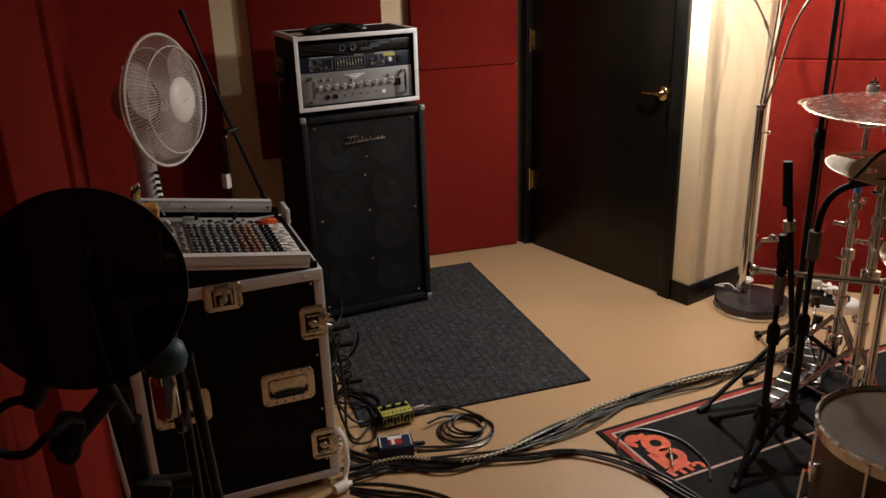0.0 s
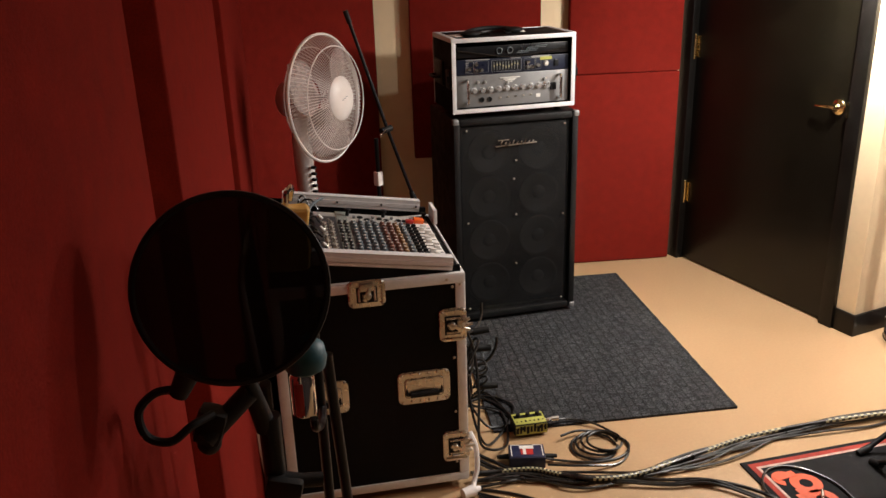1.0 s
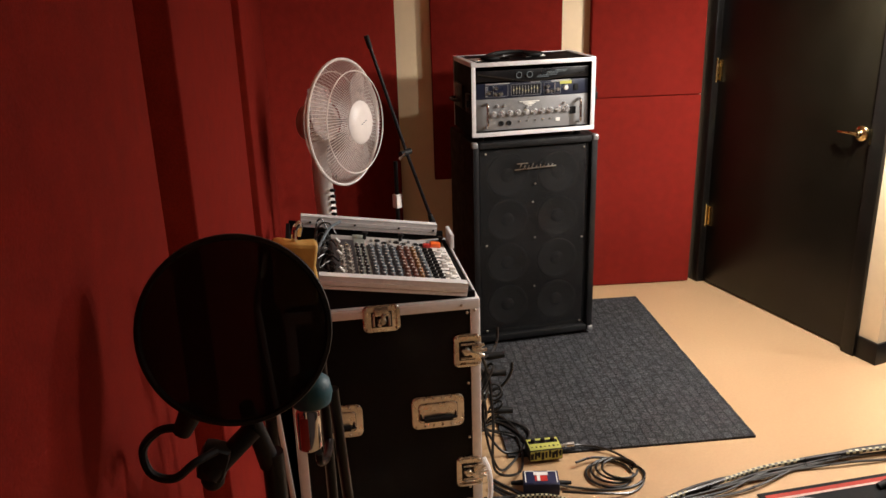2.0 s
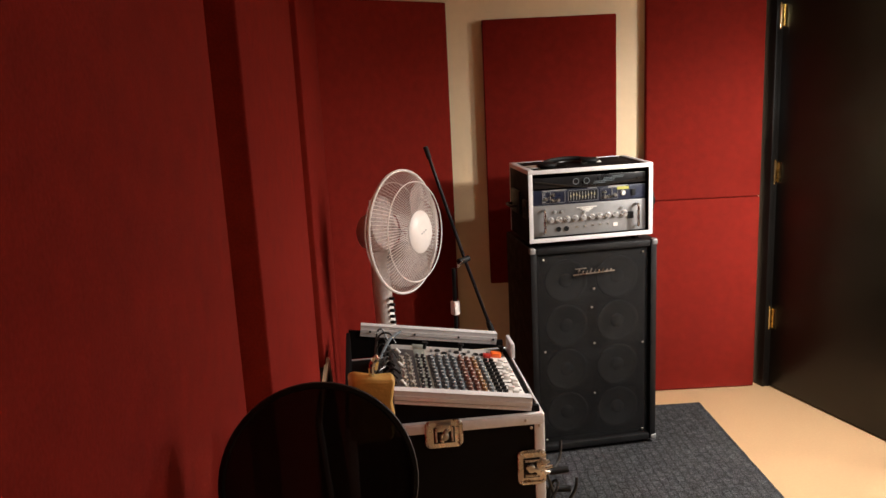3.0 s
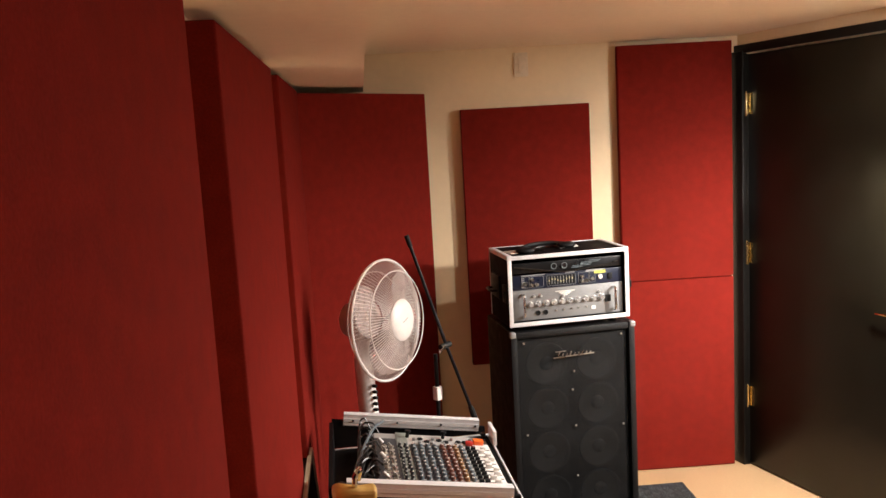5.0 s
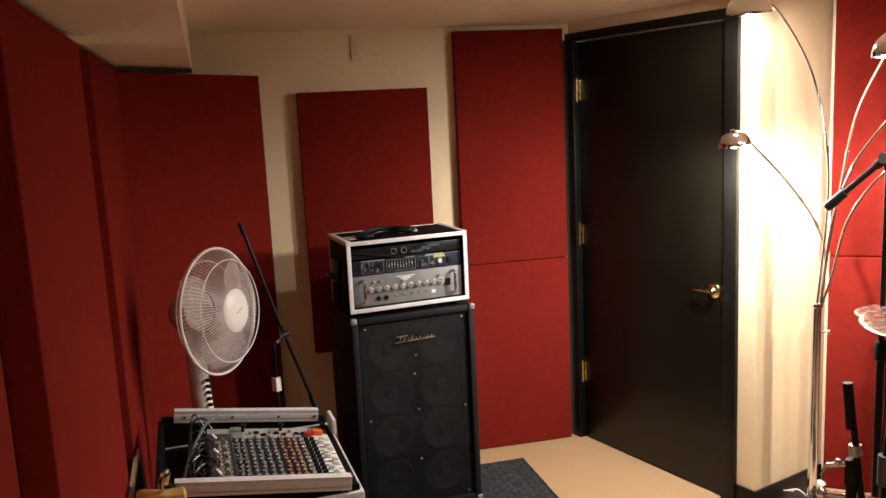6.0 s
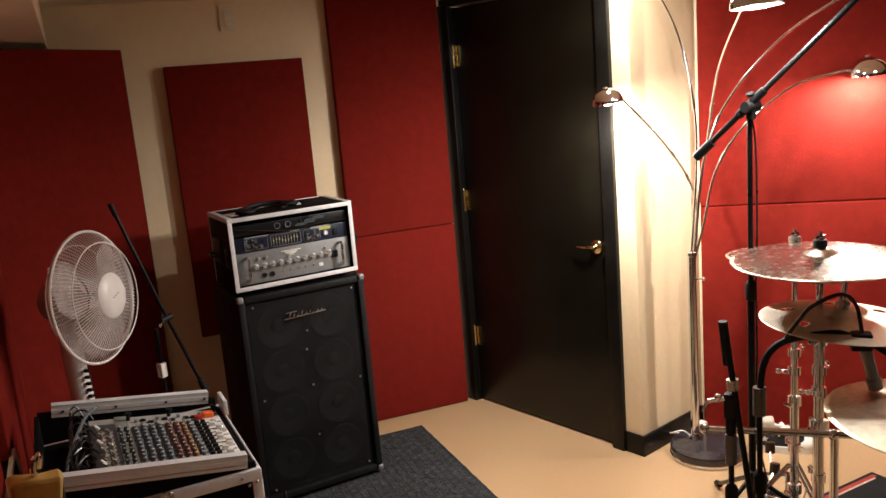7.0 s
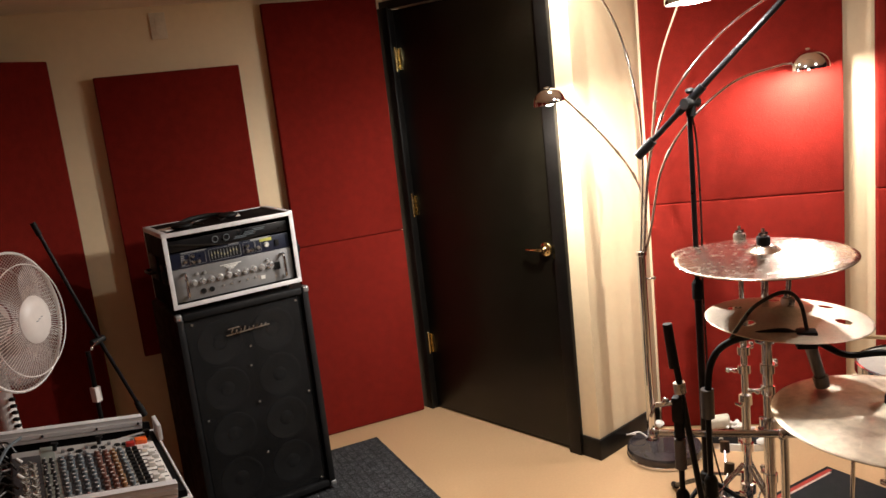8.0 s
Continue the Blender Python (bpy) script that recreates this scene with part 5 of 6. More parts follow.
def cymbal_with_stand(c, r, label, holes=0, tilt=(0, 0), stand=True, tape=False, metal=CYMBAL, wide=1.0, stem=0.0, washer=RUBBER):
    t = thing("cymbal", pose(c[0], c[1], c[2], tilt[0], tilt[1], 0), label, "cymbal", "drum kit")
    ob = part("bow", cymbal_mesh(r, holes), metal, t, "hammered bronze plate")
    sm = ob.modifiers.new("thickness", "SOLIDIFY")
    sm.thickness = 0.0012
    n = B()
    lathe(n, [(0, 0.028), (0.019, 0.028), (0.020, 0.045), (0.018, 0.052), (0, 0.053)], Matrix(), 16)
    part("felt", n, washer, t, "black felt washer" if washer == RUBBER else "pale washer")
    n = B()
    lathe(n, [(0, 0.053), (0.011, 0.053), (0.011, 0.058), (0.005 + 0.1 * stem, 0.060), (0.005 + 0.1 * stem, 0.078 + stem), (0, 0.079 + stem)], Matrix(), 14)
    box(n, (0.034, 0.005, 0.010), (0, 0, 0.060), bevel=0.002)
    part("wing_nut", n, CHROME, t)
    if not stand:
        return t
    s = thing("cymbal_stand", pose(c[0], c[1], 0), "chrome tripod stand carrying a cymbal", "cymbal stand", "drum kit")
    h = c[2] + 0.024
    part("upper_tube", rod(B(), (0, 0, 0.62 * h), (0, 0, h), 0.0075 * wide), CHROME, s)
    part("middle_tube", rod(B(), (0, 0, 0.38 * h), (0, 0, 0.75 * h), 0.0105 * wide), CHROME, s)
    part("lower_tube", rod(B(), (0, 0, 0.06), (0, 0, 0.50 * h), 0.0140 * (0.5 + wide / 2)), CHROME, s)
    for z, rr in ((0.75 * h, 0.017 * wide), (0.50 * h, 0.020 * wide), (0.20 * h, 0.022 * wide)):
        g = B()
        lathe(g, [(rr * 0.5, -0.022), (rr, -0.018), (rr, 0.018), (rr * 0.5, 0.022)], Matrix.Translation((0, 0, z)), 16)
        rod(g, (0, 0, z), (-0.045, -0.02, z), 0.005)
        box(g, (0.010, 0.030, 0.012), (-0.048, -0.021, z), bevel=0.003)
        part("clamp", g, CHROME, s, "chrome height clamp")
    tl = B()
    box(tl, (0.024, 0.020, 0.040), (0, 0, h - 0.075), bevel=0.004)
    ball(tl, (0.018, -0.014, h - 0.075), 0.012, seg=12)
    part("tilter", tl, CHROME, s)
    if wide > 1:
        for z in (h - 0.085, h - 0.235):
            kn = rod(B(), (-0.022, 0.016, z), (0.026, -0.018, z), 0.022, seg=20)
            rod(kn, (0.026, -0.018, z), (0.044, -0.030, z - 0.004), 0.005)
            box(kn, (0.008, 0.034, 0.012), (0.046, -0.032, z - 0.004), Matrix.Rotation(radians(30), 4, "X"), bevel=0.003)
            part("hinge_disc", kn, STEEL, s, "round ratchet hinge with a wing bolt")
        for z, a in ((0.66 * h, 0.4), (0.60 * h, 2.9), (0.34 * h, 1.2)):
            kn = lathe(B(), [(0.011, -0.016), (0.021, -0.014), (0.021, 0.014), (0.011, 0.016)], Matrix.Translation((0, 0, z)), 16)
            rod(kn, (0, 0, z), (0.055 * math.cos(a), 0.055 * math.sin(a), z + 0.004), 0.0045)
            ball(kn, (0.058 * math.cos(a), 0.058 * math.sin(a), z + 0.004), 0.009, seg=10)
            box(kn, (0.010, 0.030, 0.010), (0.040 * math.cos(a), 0.040 * math.sin(a), z), Matrix.Rotation(a, 4, "Z"), bevel=0.003)
            part("memory_clamp", kn, CHROME, s, "chrome memory lock with a thumb bolt")
    if tape:
        part("tape", rod(B(), (0, 0, 0.70 * h), (0, 0, 0.70 * h + 0.022), 0.0125), mat("blue_tape", (0.05, 0.24, 0.55), 0.6), s, "ring of blue tape")
    for k in range(3):
        a = 2 * math.pi * k / 3 + 0.5
        ca, sa = math.cos(a), math.sin(a)
        lg = B()
        for off in (-0.008, 0.008):
            rod(lg, (0.016 * ca - off * sa, 0.016 * sa + off * ca, 0.30), (0.27 * ca - off * sa, 0.27 * sa + off * ca, 0.016), 0.005)
        leg = part("leg", lg, CHROME, s, "double-braced chrome leg")
        br = B()
        rod(br, (0.014 * ca, 0.014 * sa, 0.09), (0.15 * ca, 0.15 * sa, 0.155), 0.004)
        part("brace", br, CHROME, leg)
        part("rubber_foot", rod(B(), (0.255 * ca, 0.255 * sa, 0.030), (0.290 * ca, 0.290 * sa, 0.012), 0.014), RUBBER, leg)
    return t


cymbal_with_stand((1.951, 1.787, 1.090), 0.255, "large bronze crash cymbal on a chrome stand", tilt=(0.2, -1), wide=1.45)
cymbal_with_stand((2.063, 2.003, 1.052), 0.215, "bronze cymbal mounted just behind the large crash", tilt=(-2, 2), tape=True, wide=1.1, washer=STEEL)
cymbal_with_stand((1.958, 1.711, 0.918), 0.228, "bronze effect cymbal pierced with round holes, toned pale for the lamp's reflection", 6, (2, 3), stand=False, metal=LAMPLIT_CYMBAL, stem=0.030, washer=STEEL)
cymbal_with_stand((1.932, 1.353, 0.742), 0.285, "wide bronze ride cymbal with worn brown rings", tilt=(3, 2), metal=RIDE)
bm = rod(rod(B(), (2.055, 1.993, 0.790), (1.970, 1.758, 0.895), 0.007), (1.970, 1.758, 0.895), (1.960, 1.710, 0.955), 0.006)
solid("boom_rod", bm, CHROME, Matrix(), "bent chrome rod holding the pierced cymbal", "drum hardware", "drum kit")
bm = rod(B(), (1.590, 1.873, 0.595), (1.960, 1.588, 0.593), 0.011)
for e in ((1.590, 1.873, 0.595), (1.870, 1.655, 0.593)):
    ball(bm, e, 0.017, seg=12)
solid("rack_bar", bm, CHROME, Matrix(), "horizontal chrome bar clamped between the drum stands", "drum hardware", "drum kit")
solid("bar_post", rod(B(), (1.875, 1.653, 0.0), (1.875, 1.653, 0.590), 0.0125), CHROME, Matrix(), "upright chrome post under the bar", "drum hardware", "drum kit")


def floor_tom():
    d = thing("floor_tom", pose(1.520, 1.178, 0.455), "floor tom with a tan head under the ride cymbal", "drum", "drum kit")
    r = 0.195
    s = B()
    lathe(s, [(r, -0.36), (r, -0.005), (r - 0.005, -0.005), (r - 0.005, -0.36), (r, -0.36)], Matrix(), 48)
    part("shell", s, DRUMSHELL, d)
    h = B()
    lathe(h, [(0, 0.001), (r * 0.9, 0.0), (r + 0.004, -0.006), (r + 0.004, -0.010), (0, -0.008)], Matrix(), 48)
    part("head", h, DRUMHEAD, d, "tan drum head, darkened for the ride cymbal's shade")
    for z in (-0.008, -0.36):
        g = B()
        lathe(g, [(r + 0.002, z - 0.014), (r + 0.010, z - 0.014), (r + 0.011, z + 0.014), (r + 0.005, z + 0.018), (r + 0.001, z + 0.012), (r + 0.002, z - 0.014)], Matrix(), 48)
        part("hoop", g, STEEL, d, "pale metal hoop")
    for k in range(8):
        a = 2 * math.pi * (k + 0.5) / 8
        lu = B()
        rod(lu, ((r + 0.016) * math.cos(a), (r + 0.016) * math.sin(a), 0.004), ((r + 0.016) * math.cos(a), (r + 0.016) * math.sin(a), -0.10), 0.0035, seg=8)
        box(lu, (0.022, 0.022, 0.05), ((r + 0.010) * math.cos(a), (r + 0.010) * math.sin(a), -0.12), Matrix.Rotation(a, 4, "Z"), bevel=0.005)
        part("lug", lu, CHROME, d)
    for k in range(3):
        a = 2 * math.pi * k / 3 + 0.2
        leg = part("leg", rod(B(), ((r + 0.016) * math.cos(a), (r + 0.016) * math.sin(a), -0.18), ((r + 0.03) * math.cos(a), (r + 0.03) * math.sin(a), -0.440), 0.006), CHROME, d)
        part("rubber_foot", rod(B(), ((r + 0.029) * math.cos(a), (r + 0.029) * math.sin(a), -0.432), ((r + 0.030) * math.cos(a), (r + 0.030) * math.sin(a), -0.455), 0.012), RUBBER, leg)
    return d


floor_tom()


def kick_pedal(x, y, a, label):
    p = thing("kick_pedal", pose(x, y, 0.008, 0, 0, a), label, "drum pedal", "drum kit")
    part("base_plate", box(B(), (0.09, 0.28, 0.006), (0, 0, 0.003), bevel=0.002), BLACKMETAL, p)
    part("footboard", box(B(), (0.08, 0.25, 0.008), (0, -0.005, 0.055), Matrix.Rotation(radians(14), 4, "X"), bevel=0.003), BLACKMETAL, p, "dark ribbed footboard")
    for k in range(5):
        part("rib", box(B(), (0.070, 0.006, 0.003), (0, -0.10 + 0.045 * k, 0.0605 + (-0.095 + 0.045 * k) * 0.249), Matrix.Rotation(radians(14), 4, "X"), bevel=0.001), STEEL, p)
    for x2 in (-0.055, 0.055):
        part("post", rod(B(), (x2, 0.13, 0), (x2, 0.13, 0.16), 0.009), CHROME, p)
    part("axle", rod(B(), (-0.065, 0.13, 0.15), (0.065, 0.13, 0.15), 0.006), CHROME, p)
    part("beater_rod", rod(B(), (0, 0.13, 0.15), (0, 0.22, 0.205), 0.004), CHROME, p)
    part("beater", rod(B(), (0, 0.225, 0.190), (0, 0.235, 0.230), 0.018), DRUMHEAD, p)
    part("chain", rod(B(), (0, 0.12, 0.13), (0, 0.10, 0.075), 0.005, seg=6), STEEL, p)
    return p


kick_pedal(2.06, 2.10, -40, "chrome drum pedal standing on the rug")
kick_pedal(1.90, 2.02, -60, "chrome drum pedal beside the cymbal stand")
# drumstick and tom in the kit's middle
solid("drumstick", rod(rod(B(), (2.25, 1.785, 0.770), (2.58, 1.540, 0.738), 0.006, 0.0075), (2.25, 1.785, 0.770), (2.237, 1.795, 0.771), 0.004, 0.006), WOODSTICK, Matrix(), "pale wooden drumstick lying across the drums", "drumstick", "drum kit")
tm = thing("tom_drum", pose(2.31, 1.57, 0.720, 0, 0, 0), "tan tom drum with a chrome hoop", "drum", "drum kit")
bm = B()
lathe(bm, [(0.155, -0.22), (0.155, 0.0), (0.150, 0.0), (0.150, -0.22), (0.155, -0.22)], Matrix(), 40)
part("shell", bm, DRUMSHELL, tm)
bm = B()
lathe(bm, [(0.0, 0.002), (0.150, 0.002), (0.158, -0.004), (0, -0.004)], Matrix(), 40)
part("head", bm, SHOEWHITE, tm, "white coated head")
bm = B()
lathe(bm, [(0.156, -0.02), (0.163, -0.02), (0.163, 0.010), (0.157, 0.012), (0.154, 0.006), (0.156, -0.02)], Matrix(), 40)
part("hoop", bm, CHROME, tm, "chrome hoop")
for k in range(3):
    a = 2 * math.pi * k / 3
    part("leg", rod(B(), (0.165 * math.cos(a), 0.165 * math.sin(a), -0.05), (0.18 * math.cos(a), 0.18 * math.sin(a), -0.720), 0.007), CHROME, tm)


# ---------- rug under the kit ----------
def kit_rug():
    m = frame_on((1.158, 2.043), Vector((1, 0.130)))
    g = thing("drum_rug", m, "black drum rug with a red and white border and orange emblem", "rug")
    W, L = 1.55, 0.56
    part("rug_cloth", box(B(), (W, L, 0.006), (W / 2, -L / 2, 0.003), bevel=0.002), KITMAT, g)
    for nm, inset, wd, mm in (("white_border", 0.040, 0.009, mat("pink_white_pile", (0.50, 0.34, 0.29), 0.9, 0, 0.2, 60)), ("red_border", 0.026, 0.018, mat("dark_red_pile", (0.30, 0.030, 0.018), 0.9, 0, 0.2, 60))):
        b = B()
        for y in (-inset, -0.375 + inset):
            if nm == "red_border" and y < -0.2:
                continue
            box(b, (W - 2 * inset + wd, wd, 0.0014), (W / 2, y, 0.0064))
        box(b, (wd, 0.375 - 2 * inset - wd, 0.0014), (inset, -0.1875, 0.0064))
        part(nm, b, mm, g)
    # emblem: plain rounded strokes
    e = B()
    def ring(cx, cy, r0, r1, a0, a1, n=18):
        vs = []
        for q in range(n + 1):
            a = radians(a0 + (a1 - a0) * q / n)
            vs.append((e.verts.new((cx + r0 * math.cos(a), cy + r0 * math.sin(a), 0.0076)), e.verts.new((cx + r1 * math.cos(a), cy + r1 * math.sin(a), 0.0076))))
        for p, q in zip(vs, vs[1:]):
            e.faces.new((p[0], p[1], q[1], q[0]))
    ring(0.163, -0.131, 0.020, 0.048, 0, 360, 30)
    ring(0.162, -0.213, 0.020, 0.048, 0, 360, 30)
    ring(0.112, -0.092, 0.014, 0.036, 30, 250)
    ring(0.205, -0.290, 0.008, 0.022, -60, 170)
    for cx, cy, w, l, a in ((0.122, -0.082, 0.075, 0.026, 8), (0.110, -0.215, 0.022, 0.085, 4), (0.128, -0.172, 0.030, 0.050, 8), (0.150, -0.268, 0.085, 0.022, 8), (0.105, -0.286, 0.016, 0.036, 12), (0.140, -0.292, 0.014, 0.030, 12), (0.172, -0.290, 0.014, 0.028, 12)):
        box(e, (w, l, 0.0006), (cx, cy, 0.0080), Matrix.Rotation(radians(a), 4, "Z"))
    e.transform(Matrix.Translation((-0.030, -0.018, 0)))
    part("emblem", e, ORANGE, g, "orange rounded emblem")
    return g


kit_rug()


# ---------- microphone stands at the kit ----------
s = black_stand("tall_boom_stand", 1.955, 2.085, 1.535, "tall black boom microphone stand beside the drum kit", 0.40, 0.24, 188)
inv = s.matrix_world.inverted()
low, cl, up = inv @ Vector((1.853, 2.226, 1.372)), inv @ Vector((1.955, 2.078, 1.543)), inv @ Vector((2.190, 1.737, 1.937))
arm = part("boom_arm", rod(B(), low, up, 0.0095), BLACKMETAL, s)
part("counterweight", rod(B(), low, low + (cl - low) * 0.30, 0.0155), RUBBER, arm, "black rubber counterweight")
part("thick_sleeve", rod(B(), cl + (low - cl) * 0.22, cl + (up - cl) * 0.10, 0.014), BLACKMETAL, arm)
bm = B()
rod(bm, cl + Vector((0, 0, -0.05)), cl + Vector((0, 0, -0.005)), 0.016)
rod(bm, cl + Vector((-0.03, 0, -0.01)), cl + Vector((0.03, 0, -0.01)), 0.018)
ball(bm, cl + Vector((0, 0.0, 0.028)), 0.014, (1.3, 1, 0.7), 10)
part("swivel_clamp", bm, RUBBER, s)
tube_bm = tube(B(), [cl + Vector((0.0, 0, -0.03)), (-0.022, 0.004, 1.40), (-0.020, 0.01, 1.15), (-0.024, 0.0, 0.95), (-0.018, 0.008, 0.7), (-0.02, 0, 0.45), (-0.06, 0.02, 0.2), (-0.12, 0.05, 0.012)], 0.0035, 6)
part("microphone_lead", tube_bm, CABLE, s)

s = black_stand("gooseneck_stand", 1.675, 1.735, 0.73, "black stand with a bent gooseneck holding a drum microphone", 0.22, 0.16, 75)
inv = s.matrix_world.inverted()
part("grey_sleeve", rod(B(), (0, 0, 0.67), (0, 0, 0.755), 0.0185, 0.0185, 16), mat("grey_sleeve", (0.16, 0.155, 0.15), 0.4, 0.4), s, "grey metal sleeve")
pts = [(1.677, 1.735, 0.740), (1.684, 1.729, 0.820), (1.705, 1.713, 0.872), (1.745, 1.681, 0.902), (1.827, 1.616, 0.920), (1.860, 1.590, 0.912)]
part("gooseneck", tube(B(), [inv @ Vector(p) for p in pts], 0.010, 10), RUBBER, s)
bm = B()
box(bm, (0.055, 0.045, 0.05), inv @ Vector((1.882, 1.573, 0.898)), inv.to_3x3().to_4x4() @ Matrix.Rotation(radians(-38), 4, "Z"), bevel=0.008)
part("clip", bm, RUBBER, s)
mc = part("microphone", rod(rod(B(), inv @ Vector((1.883, 1.573, 0.915)), inv @ Vector((1.908, 1.553, 0.790)), 0.017, 0.015), inv @ Vector((1.908, 1.553, 0.790)), inv @ Vector((1.913, 1.549, 0.760)), 0.021, 0.019), SILVER, s, "grey drum microphone pointing down")
pts = [(1.725, 1.698, 0.890), (1.754, 1.674, 0.950), (1.784, 1.650, 0.997), (1.841, 1.606, 1.031), (1.871, 1.582, 1.001), (1.884, 1.571, 0.920)]
part("microphone_lead", tube(B(), [inv @ Vector(p) for p in pts], 0.0055, 8), CABLE, s)
pts = [(1.905, 1.563, 0.890), (1.960, 1.513, 0.850), (2.030, 1.453, 0.855), (2.170, 1.363, 0.840)]
part("side_arm", tube(B(), [inv @ Vector(p) for p in pts], 0.009, 8), RUBBER, s)

s = black_stand("low_boom_stand", 1.584, 1.750, 0.69, "short black microphone stand with its arm folded upright", 0.22, 0.16, 215)
inv = s.matrix_world.inverted()
arm = part("folded_arm", rod(B(), inv @ Vector((1.625, 1.713, 0.410)), inv @ Vector((1.570, 1.756, 0.965)), 0.009), BLACKMETAL, s)
part("arm_grip", rod(B(), inv @ Vector((1.578, 1.750, 0.840)), inv @ Vector((1.568, 1.758, 0.967)), 0.0145, 0.013), RUBBER, arm)
part("arm_collar", rod(B(), inv @ Vector((1.588, 1.742, 0.765)), inv @ Vector((1.586, 1.744, 0.795)), 0.017), STEEL, arm)
bm = B()
box(bm, (0.032, 0.034, 0.075), (0, 0, 0.715), bevel=0.008)
rod(bm, (0, 0, 0.63), (0, 0, 0.69), 0.0150)
part("clutch_block", bm, RUBBER, s)
part("grey_collar", rod(B(), (0, 0, 0.535), (0, 0, 0.625), 0.0165), mat("grey_collar", (0.15, 0.15, 0.15), 0.4, 0.3), s)
bm = B()
rod(bm, inv @ Vector((1.570, 1.756, 0.735)), inv @ Vector((1.532, 1.785, 0.728)), 0.007)
rod(bm, inv @ Vector((1.532, 1.785, 0.728)), inv @ Vector((1.520, 1.793, 0.695)), 0.006, 0.004)
ball(bm, inv @ Vector((1.555, 1.768, 0.740)), 0.011, seg=10)
part("chrome_lever", bm, CHROME, s, "chrome T-handle lever")


# ---------- sneakers by the wall ----------
def sneaker(m, label):
    t = thing("sneaker", m, label, "shoe")
    so = B()
    n = 28
    def outline(k):
        a = 2 * math.pi * k / n
        x = 0.142 * math.cos(a)
        w = 0.046 + 0.008 * math.cos(a) - 0.006 * math.cos(2 * a)
        return x, w * math.sin(a)
    lo = [so.verts.new((*outline(k), 0.0)) for k in range(n)]
    hi = [so.verts.new((outline(k)[0], outline(k)[1], 0.030)) for k in range(n)]
    so.faces.new(lo[::-1])
    so.faces.new(hi)
    for k in range(n):
        so.faces.new((lo[k], lo[(k + 1) % n], hi[(k + 1) % n], hi[k]))
    bmesh.ops.bevel(so, geom=[e for e in so.edges if not e.is_boundary and abs(e.verts[0].co.z - e.verts[1].co.z) < 1e-6], offset=0.005, segments=2, affect="EDGES")
    part("sole", so, SHOEWHITE, t, "white rubber sole")
    up = B()
    rings = []
    for i in range(13):
        s2 = i / 12
        x = -0.130 + 0.215 * s2
        h = 0.080 - 0.038 * max(0, (s2 - 0.35) / 0.65) ** 0.8
        w = 0.036 + 0.008 * s2
        rings.append([up.verts.new((x, w * math.cos(a) * (1 - 0.25 * math.sin(a)), 0.028 + h * math.sin(a))) for a in [math.pi * q / 10 for q in range(11)]])
    for p, q in zip(rings, rings[1:]):
        for k in range(10):
            up.faces.new((p[k], p[k + 1], q[k + 1], q[k]))
    up.faces.new(rings[0])
    up.faces.new(rings[-1][::-1])
    part("upper", up, CANVAS, t, "black canvas upper")
    toe = B()
    ball(toe, (0.085, 0, 0.030), 0.045, (1.15, 0.98, 0.75), 18)
    part("toe_cap", toe, SHOEWHITE, t, "white rubber toe cap")
    for k in (1, 3):
        part("lace", tube(B(), [(-0.035 + 0.018 * k, -0.032, 0.078 - 0.006 * k), (-0.028 + 0.018 * k, 0, 0.118 - 0.010 * k), (-0.020 + 0.018 * k, 0.032, 0.076 - 0.006 * k)], 0.0045, 6), SHOEWHITE, t)
    rnd = random.Random(8)
    for k in range(4):
        pts = [(-0.030 + 0.022 * k + 0.030 * rnd.uniform(-1, 1), 0.036 * rnd.uniform(-1, 0.6), 0.105 - 0.008 * k + 0.026 * rnd.uniform(-0.5, 1)) for q in range(7)]
        part("loose_lace", tube(B(), pts, 0.0060, 6, 6), SHOEWHITE, t, "loose tangle of white lace")
    st = B()
    v0 = []
    for k in range(10):
        r = 0.016 if k % 2 == 0 else 0.007
        a = math.pi / 2 + math.pi * k / 5
        v0.append(st.verts.new((-0.075 + r * math.cos(a), -0.0445, 0.062 + r * math.sin(a))))
    st.faces.new(v0)
    part("side_mark", st, SHOEWHITE, t)
    to = B()
    box(to, (0.095, 0.058, 0.050), (-0.080, 0.0, 0.112), Matrix.Rotation(radians(-10), 4, "Y"), bevel=0.014, seg=3)
    part("tongue", to, mat("beige_lining", (0.52, 0.46, 0.36), 0.85, 0, 0.15, 40, 0.2, 400), t, "padded beige tongue")
    return t


sneaker(pose(2.560, 2.585, 0, 0, 0, -40), "black canvas sneaker with white laces and sole, beside the wall")
bm = B()
ball(bm, (0, 0, 0.018), 0.019, (1.2, 0.9, 0.9), 12)
for v in bm.verts:
    v.co += 0.008 * noise.noise_vector(v.co * 70)
bm.transform(Matrix.Translation((0, 0, -min(v.co.z for v in bm.verts))))
solid("paper_scrap", bm, SHOEWHITE, pose(2.414, 2.938, 0), "crumpled white paper scrap lying behind the lamp base", "paper")

# ---------- cables on the floor ----------
rnd = random.Random(5)


def floor_cable(pts, r, m, label, wob=0.012, zz=0.0, group="floor cables"):
    P = []
    for k, (x, y) in enumerate(pts):
        P.append((x + rnd.uniform(-wob, wob) * 0.5, y + rnd.uniform(-wob, wob), r + zz + (0.006 * abs(math.sin(k * 1.7 + zz * 90)) if zz else 0)))
    if m is not CABLE_W:
        return solid("floor_cable", tube(B(), P, r, 7, 7), m, Matrix(), label, "cable", group)
    bm = tube(B(), P, r, 8, 14)
    for k, f in enumerate(bm.faces):
        f.material_index = 1 if (k // 8 + (k % 8) // 2) % 2 and (k // 112) % 3 else 0
    ob = solid("floor_cable", bm, CABLE, Matrix(), label, "cable", group)
    ob.data.materials.append(CABLE_W)
    return ob


